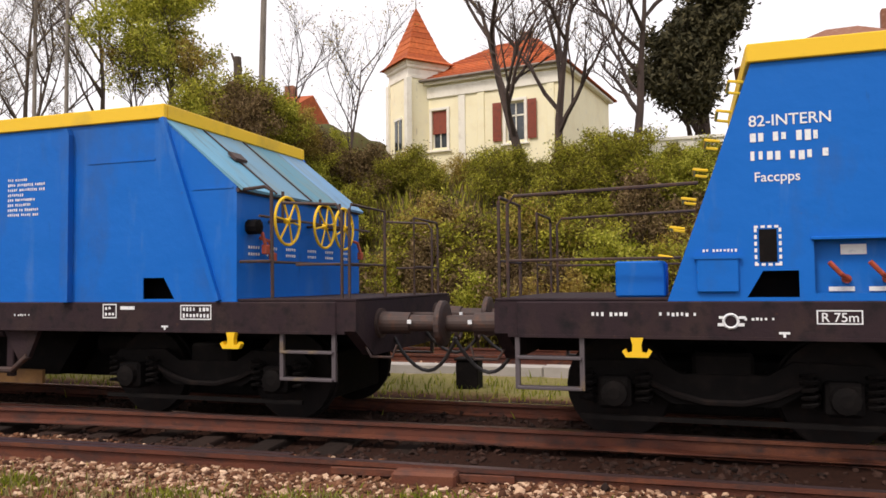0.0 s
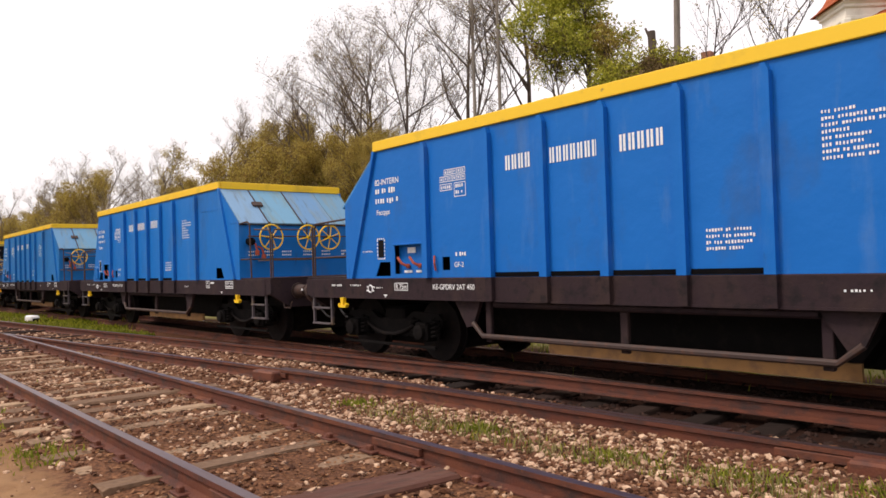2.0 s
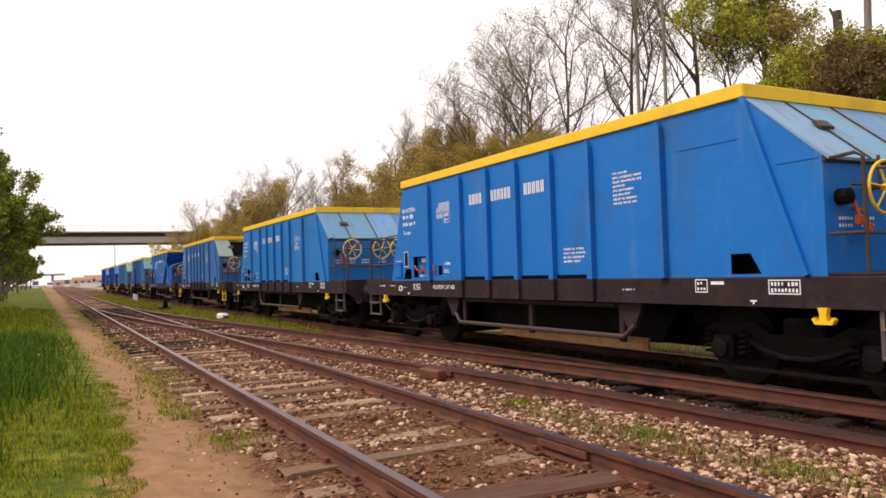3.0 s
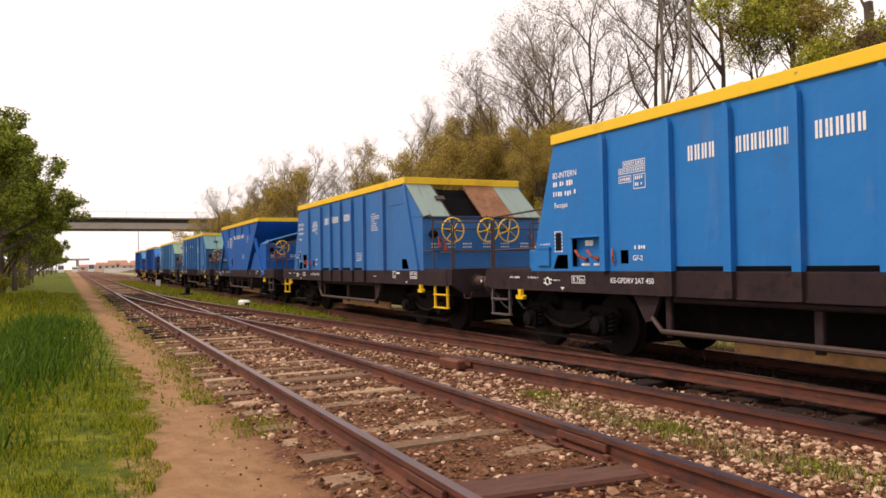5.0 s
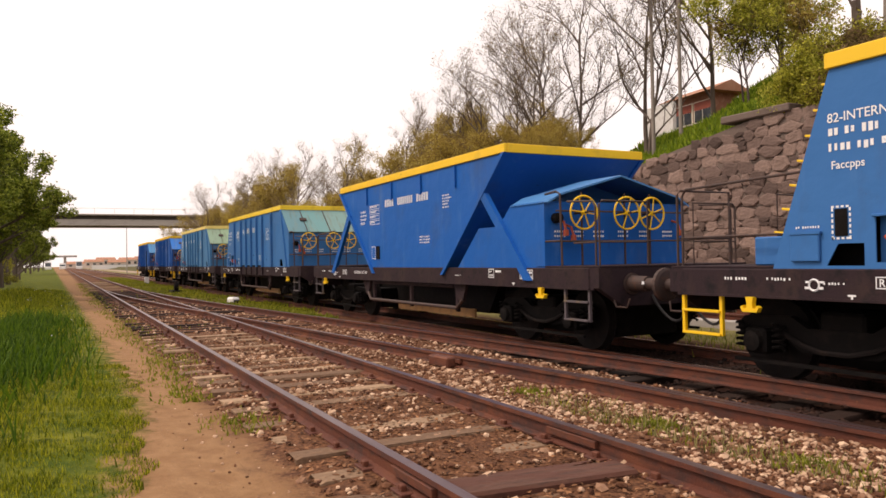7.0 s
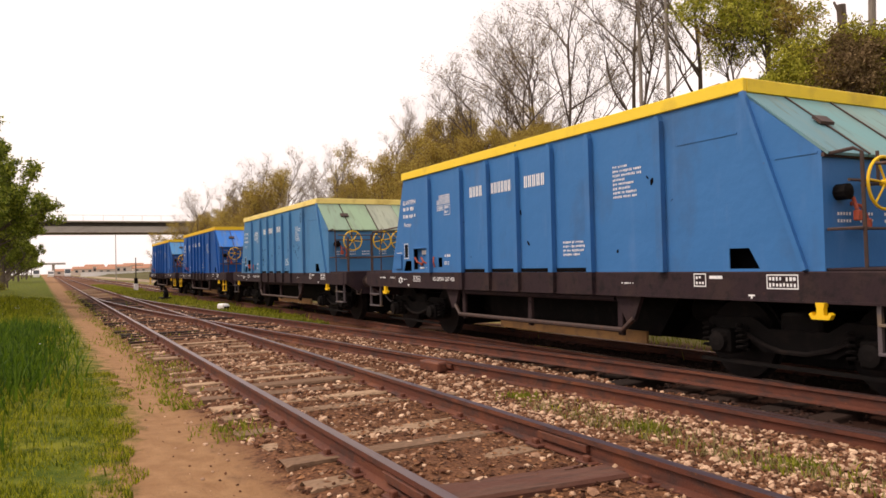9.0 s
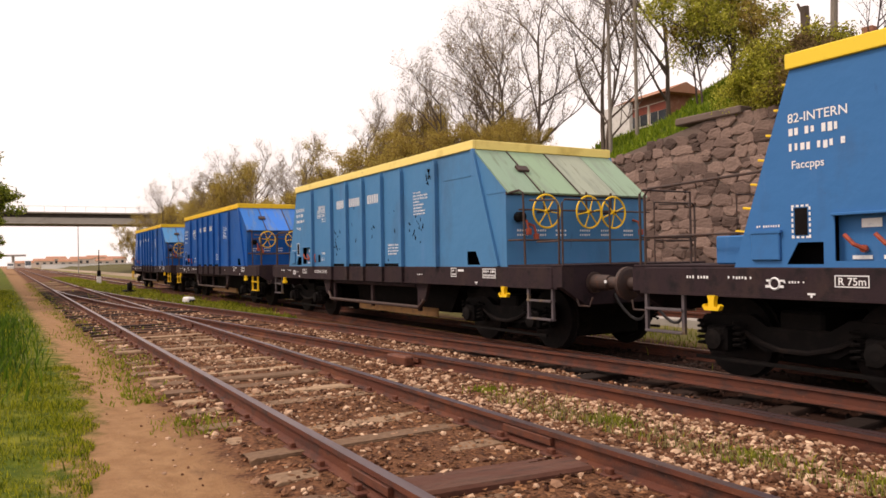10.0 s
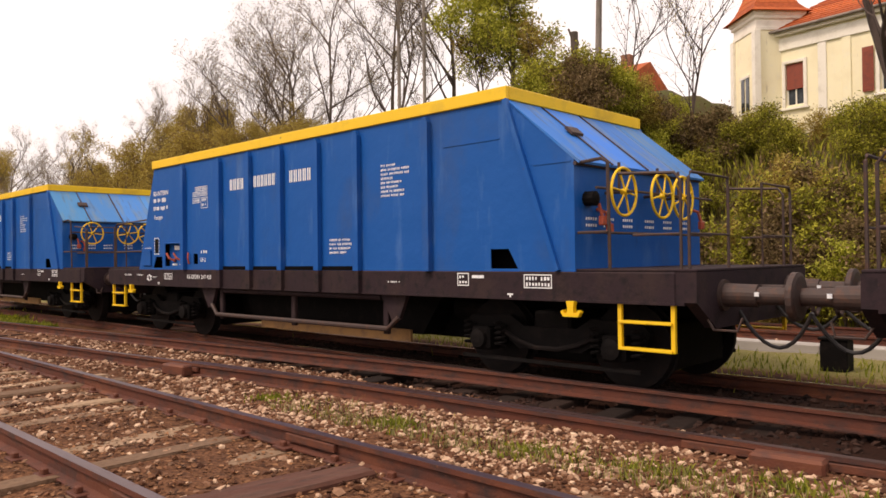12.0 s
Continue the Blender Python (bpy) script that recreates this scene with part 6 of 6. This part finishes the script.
    prof = [(1.52, 5.93), (1.28, 6.12), (1.06, 6.42), (0.92, 6.75), (0.80, 7.1), (0.68, 7.45), (0.55, 7.8), (0.42, 8.15), (0.30, 8.5), (0.18, 8.85), (0.02, 9.3)]
    for (ra0, z0), (ra1, z1) in zip(prof, prof[1:]):
        part("tile_course", stack([(ra0 - 0.02, z0 - 0.03), (ra0 + 0.03, z0), (ra1, z1 + 0.02)]), "tile", tur)
    part("finial", tube([(0, 0, 9.25), (0, 0, 9.75)], 0.03, 6), "pole", tur)


villa()


def cottage(m, label, w, d, wall_h, roof_h, wallmat, roofmat, white=0.0, hip=0.0, chimney=True):
    h = empty("cottage", m, label, "house")
    part("wall", box(0, 0, -1.5, w, d, wall_h), wallmat, h)
    if white:
        part("plinth_wall", box(-0.5, -1.2, -1.5, w * 0.55, -1.0, white), "whitebox", h, "whitewashed low wall")
    bm = bmesh.new()
    v = [bm.verts.new(p) for p in ((-0.5, -0.5, wall_h - 0.1), (w + 0.5, -0.5, wall_h - 0.1), (w + 0.5, d + 0.5, wall_h - 0.1), (-0.5, d + 0.5, wall_h - 0.1), (-0.5 + hip, d / 2, wall_h + roof_h), (w + 0.5 - hip, d / 2, wall_h + roof_h))]
    for f in ((0, 1, 5, 4), (2, 3, 4, 5), (0, 4, 3), (1, 2, 5), (3, 2, 1, 0)):
        bm.faces.new([v[i] for i in f])
    part("roof", bm, roofmat, h)
    for x in (w * 0.15, w * 0.6):
        win = part("window", box(x, -0.05, wall_h - 1.5, x + 1.3, 0.02, wall_h - 0.4, 0.01), "trim", h)
        for k in range(2):
            part("pane", box(x + 0.08 + 0.6 * k, -0.07, wall_h - 1.42, x + 0.62 + 0.6 * k, -0.052, wall_h - 0.85), "pane", win)
        part("blind", box(x + 0.06, -0.075, wall_h - 0.84, x + 1.24, -0.052, wall_h - 0.45), "shutter", win)
    if chimney:
        part("chimney", box(w * 0.7, d * 0.5, wall_h + roof_h - 0.6, w * 0.7 + 0.5, d * 0.5 + 0.5, wall_h + roof_h + 0.6, 0.02), "brickred", h)
    return h


cottage(pose(-29.8, 26.5, 7.35, 0, 0, -6), "brown cottage with white garden wall above the bank", 3.1, 1.6, 2.1, 0.45, "brickred", "farroof", 1.75, chimney=False)
cottage(pose(-22.5, 29.0, 7.3, 0, 0, 5), "brick cottage with rusty red roof behind trees", 3.6, 5, 2.4, 1.3, "brickred", "tile")
cottage(pose(1.75, 30.0, 6.75, 0, 0, -5), "pale house with brown hipped roof on the bank", 7.4, 7, 3.1, 2.2, "trim", "brickred", hip=3.6)

# utility pole, stump and low garden wall
pole = empty("utility_pole", pose(-14.3, 20.0, 5.3), "leaning grey wooden utility pole", "pole")
part("mast", tube([(0, 0, -0.5), (0.05, 0, 3.0), (0.22, 0, 9.0)], 0.13, 10, 0.09), "pole", pole)
part("crossarm", box(-0.6, -0.06, 8.2, 0.95, 0.06, 8.32, 0.01), "pole", pole)
stump = empty("cut_trunk", pose(-15.5, 20.5, 5.3), "cut-off tree trunk with short stubs", "tree stump")
part("trunk", tube([(0, 0, -0.5), (0.02, 0, 2.0), (-0.05, 0, 4.1)], 0.17, 9, 0.14), "bark", stump)
part("stub", tube([(-0.03, 0, 3.7), (-0.35, 0.1, 4.3)], 0.07, 6, 0.04), "bark", stump)
part("stub", tube([(0.0, 0, 3.2), (0.2, -0.1, 3.7)], 0.05, 6, 0.03), "bark", stump)
for x, y, hgt in ((-22.0, 18.0, 8.6), (-20.8, 18.2, 7.6)):
    p2 = empty("utility_pole", on_ground(x, y)[0], "slim weathered pole among the trees", "pole")
    part("mast", tube([(0, 0, -0.3), (0, 0, hgt)], 0.08, 8, 0.055), "pole", p2)
fence = empty("garden_wall", pose(-2.3, 22.0, 5.0), "pale garden wall with a coping", "wall")
part("wall", box(0, 0, -0.8, 2.7, 0.25, 0.72), "trim", fence)
part("coping", box(-0.05, -0.06, 0.722, 2.75, 0.31, 0.82, 0.01), "trim", fence)

# ---------------------------------------------------------------- bridge and distance
bridge = empty("road_bridge", pose(-140, 0, 0), "concrete road bridge with a thin railing across the line", "bridge")
part("deck", box(-4.9, -60, 9.68, 4.9, 60, 9.92, 0.04), "concrete", bridge)
# fascia and soffit carry the overhang's shadow as a dark base colour
part("fascia", box(-4.1, -60, 9.05, 4.1, 60, 9.675, 0.02), "deckshade", bridge, "recessed fascia with the deck edge's shade in its colour")
part("girder", box(3.2, -60, 8.0, 4.3, 60, 9.045, 0.04), "concrete", bridge)
part("girder", box(-4.3, -60, 8.0, -3.2, 60, 9.045, 0.04), "concrete", bridge)
part("soffit", box(-3.18, -60, 8.75, 3.18, 60, 9.045), "deckshade", bridge)
part("handrail", tube([(4.6, -60, 10.85), (4.6, 60, 10.85)], 0.035, 6), "whitebox", bridge)
for k in range(41):
    part("railing_post", box(4.57, -60 + 3 * k, 9.922, 4.63, -59.94 + 3 * k, 10.82), "whitebox", bridge)
for y in (-22, 24):
    part("pier", box(-3.5, y - 0.6, -1, 3.5, y + 0.6, 8.15, 0.05), "concrete", bridge)
mast = empty("signal_mast", pose(-150, 8.9, -0.2), "slim dark line-side mast", "pole")
part("mast", tube([(0, 0, 0), (0, 0, 9.5)], 0.09, 8, 0.06), "concrete", mast)
for x, y, w, d, hh, r in ((-520, 6, 10, 10, 5, 2.5), (-560, 18, 12, 10, 7, 3), (-530, 31, 11, 10, 6, 3), (-575, 42, 14, 12, 9, 3), (-540, 53, 10, 10, 6.5, 2.5), (-590, 66, 13, 12, 9, 3), (-550, 78, 12, 10, 7, 3), (-600, 94, 16, 12, 10, 4), (-560, 108, 14, 12, 8, 3), (-500, 122, 15, 12, 8, 3), (-610, 28, 13, 12, 10, 3), (-620, 56, 14, 12, 11, 3)):
    hh, r = hh * 0.6, r * 0.6
    c = empty("town_house", pose(x, y, -0.3, 0, 0, 90), "distant town house with orange roof", "house", "town houses in the distance")
    part("wall", box(-w / 2, 0, 0, w / 2, d, hh), "far", c)
    bm = bmesh.new()
    v = [bm.verts.new(p) for p in ((-w / 2 - 0.5, -0.5, hh), (w / 2 + 0.5, -0.5, hh), (w / 2 + 0.5, d + 0.5, hh), (-w / 2 - 0.5, d + 0.5, hh), (-w / 2, d / 2, hh + r), (w / 2, d / 2, hh + r))]
    for f in ((0, 1, 5, 4), (2, 3, 4, 5), (0, 4, 3), (1, 2, 5), (3, 2, 1, 0)):
        bm.faces.new([v[i] for i in f])
    part("roof", bm, "farroof", c)
    for k in range(int(w / 4)):
        part("window", box(-w / 2 + 1.5 + 4 * k, -0.06, hh * 0.45, -w / 2 + 3.2 + 4 * k, -0.01, hh * 0.8), "pane", c)
platform = empty("platform_wall", pose(-330, 9, 0), "pale station platform wall in the distance", "platform")
part("wall", box(-0.4, 0, -0.2, 0, 52, 1.6), "whitebox", platform)
part("coping", box(-0.5, -0.1, 1.602, 0.1, 52.1, 1.75, 0.02), "concrete", platform)
for k in range(16):
    plant(rng.choice(budding), -150 - 9 * k, 24 + 2.6 * k + 3 * (k % 4), rng.uniform(0, 360), 0.75)
far_bridge = empty("far_bridge", pose(-460, -70, 0), "low grey road bridge far down the line", "bridge")
part("deck", box(-3, -20, 6.2, 3, 76, 7.2, 0.05), "concrete", far_bridge)
for y in (-5, 20, 45, 70):
    part("pier", box(-1.5, y - 0.7, -0.5, 1.5, y + 0.7, 6.2, 0.05), "concrete", far_bridge)
for k, (y, h) in enumerate(((-6.0, 3.0), (-1.5, 2.6), (4.0, 3.2))):
    van = empty("parked_van", pose(-300 - 4 * k, y, -0.1), "pale van parked far off beside the line", "van", "parked vans in the distance")
    part("body", prism([(-2.2, 0.4), (2.2, 0.4), (2.2, 1.2), (1.6, 1.4), (1.1, h), (-2.2, h)], -1.0, 1.0), "whitebox", van)
    for wx in (-1.3, 1.3):
        for wy in (-0.98, 0.82):
            part("wheel", add_lathe(bmesh.new(), [(0, 0.05), (0, 0.36), (0.16, 0.36), (0.16, 0.05)], (wx, wy, 0.36), "y", 12), "hose", van)
    part("windscreen", prism([(1.62, 1.42), (1.64, 1.42), (1.16, h - 0.2), (1.14, h - 0.2)], -0.9, 0.9), "pane", van)
for k in range(12):
    plant(rng.choice(roadside), -105 - 18 * k, -7.0 - 1.5 * (k % 3), rng.uniform(0, 360), 1.0)
box1 = empty("marker_box", pose(-28.0, 3.55, 0.0, 0, 0, 8), "low white marker box beside the turnout", "marker")
part("box", box(-0.28, -0.14, 0, 0.30, 0.14, 0.22, 0.05), "whitebox", box1)
part("pedestal", box(0.302, -0.1, 0, 0.45, 0.1, 0.13, 0.02), "under", box1)
box2 = empty("marker_post", pose(-62.0, 3.9, 0.0), "short white post with dark signal lamp", "marker")
part("post", box(-0.12, -0.16, 0, 0.12, 0.16, 0.5, 0.03), "whitebox", box2)
part("stem", tube([(0, 0, 0.5), (0, 0, 2.5)], 0.035, 8), "under", box2)
part("lamp", box(-0.10, -0.13, 0.502, 0.10, 0.13, 0.95, 0.03), "under", box2)
lever = empty("switch_lever", pose(-40.5, 3.2, 0.0), "black counterweight lever of the turnout", "switch lever")
part("base", box(-0.5, -0.25, 0, 0.5, 0.25, 0.12, 0.02), "under", lever)
part("weight", add_lathe(bmesh.new(), [(-0.1, 0.02), (-0.1, 0.2), (0.1, 0.2), (0.1, 0.02)], (0.3, 0, 0.3), "y", 14), "under", lever)
part("arm", tube([(-0.3, 0, 0.1), (0.3, 0, 0.3), (0.6, 0, 0.55)], 0.03, 6), "under", lever)
winch = empty("relay_box", pose(-3.82, 8.95, -0.13), "dark metal relay box beside the siding", "box")
part("body", box(-0.17, -0.15, 0, 0.17, 0.15, 0.42, 0.02), "under", winch)
part("lid", box(-0.19, -0.17, 0.422, 0.19, 0.17, 0.46, 0.01), "under", winch)

edge = tagged(new("platform_edge"), "pale low concrete edging beside the siding", "kerb", kind="structure")
for k in range(22):
    part("kerb_slab", box(-24 + 1.5 * k, 10.5, -0.2, -22.515 + 1.5 * k, 10.85, 0.02 + 0.012 * (k % 3), 0.015), "concrete", edge)
ballast("siding_ballast", "stone", "pale ballast of the siding behind the train", ((8000, -18, 4, 10.9, 14.3, 0.02, 0.055),), False)
blades("siding_grass", 3200, lambda g: (g.uniform(-16, 4), 8.7 + g.gauss(0, 0.7), g.uniform(0.6, 1.2)), 0.05, 0.16, "grassy", "yellowish grass strip behind the train", 14, 0.007)

# ---------------------------------------------------------------- bank wall, stone by stone
wall = tagged(new("wall_bank"), "rough reddish stone retaining wall in the bank", "wall", kind="structure")


def wall_height(x):
    return 4.27 + 0.16 * min(5, max(-5, x + 19.6))


part("core", prism([(WALL_X0, -0.4), (WALL_X1 + 0.1, -0.4), (WALL_X1 + 0.1, wall_height(WALL_X1)), (-14.6, wall_height(-14.6)), (-24.6, wall_height(-24.6)), (WALL_X0, wall_height(WALL_X0))], WALL_Y, WALL_Y + 0.42), "mortar", wall)
rng = random.Random(21)
stones = []
for k in range(14):
    sides = rng.choice((5, 6, 6, 7, 8))
    outline = []
    for j in range(sides):
        t = math.tau * (j + rng.uniform(-0.28, 0.28)) / sides
        c, sn = math.cos(t), math.sin(t)
        g = 0.56 / max(abs(c), abs(sn)) * rng.uniform(0.80, 1.0)
        outline.append((max(-0.5, min(0.5, g * c)), max(-0.5, min(0.5, g * sn))))
    bm = bmesh.new()
    rings = []
    for depth, grow in ((0.10, 1.0), (-0.05, 1.0), (-0.085, 0.86), (-0.10, 0.55)):
        rings.append([bm.verts.new((a * grow + rng.uniform(-0.02, 0.02), depth + rng.uniform(-0.018, 0.018), c * grow + rng.uniform(-0.02, 0.02))) for a, c in outline])
    for q0, q1 in zip(rings, rings[1:]):
        for j in range(sides):
            bm.faces.new((q0[j], q0[(j + 1) % sides], q1[(j + 1) % sides], q1[j]))
    bm.faces.new(rings[-1])
    bmesh.ops.recalc_face_normals(bm, faces=list(bm.faces))
    stones.append(finished("stone", bm, "wallstone"))
z = 0.30
while z < 5.2:
    hh = rng.uniform(0.24, 0.36)
    x = -20.3 + rng.uniform(0, 0.4)
    while x < WALL_X1:
        ww = rng.uniform(0.26, 0.62) if rng.random() < 0.85 else rng.uniform(0.6, 0.85)
        if z + hh * 0.6 < wall_height(x):
            pieces = ((0.0, 1.0),) if ww > 0.34 or rng.random() < 0.5 else ((0.0, 0.48), (0.5, 0.5))
            for f0, f1 in pieces:
                st = part("stone", rng.choice(stones), None, wall, at=pose(x + ww / 2, WALL_Y + rng.uniform(-0.03, 0.02), z + hh * (f0 + f1 / 2) + rng.uniform(-0.035, 0.035), 0, rng.uniform(-9, 9) + rng.choice((0, 180)), 0))
                st.scale = (ww * 1.10, rng.uniform(0.35, 0.75), hh * f1 * rng.uniform(1.05, 1.25))
        x += ww
    z += hh
part("coping", box(-15.6, WALL_Y - 0.14, wall_height(-14.6), -13.4, WALL_Y + 0.5, wall_height(-14.6) + 0.2, 0.03), "mortar", wall, "mossy coping slab")

# ---------------------------------------------------------------- what moves


def travelled(t):
    """Metres that the train has gone by t seconds."""
    return 9.40 * t + 0.0100 * t * t + (0.02 * math.sin(math.pi * (t / 1.3) ** 0.7) if t < 1.3 else 0.0)


def motions():
    times = [i * 0.25 for i in range(49)]
    turns = [i / 15 for i in range(181)]
    for w in WAGONS:
        x0, y0, z0 = w.matrix_basis.translation
        walk(w, [(t, pose(x0 + travelled(t), y0, z0)) for t in times])
        for o in w.children_recursive:
            if o.name.startswith("wheelset"):
                lx, ly, lz = o.matrix_basis.translation
                walk(o, [(t, pose(lx, ly, lz, 0, math.degrees(travelled(t) / WHEEL_R) % 360, 0)) for t in turns])


motions()
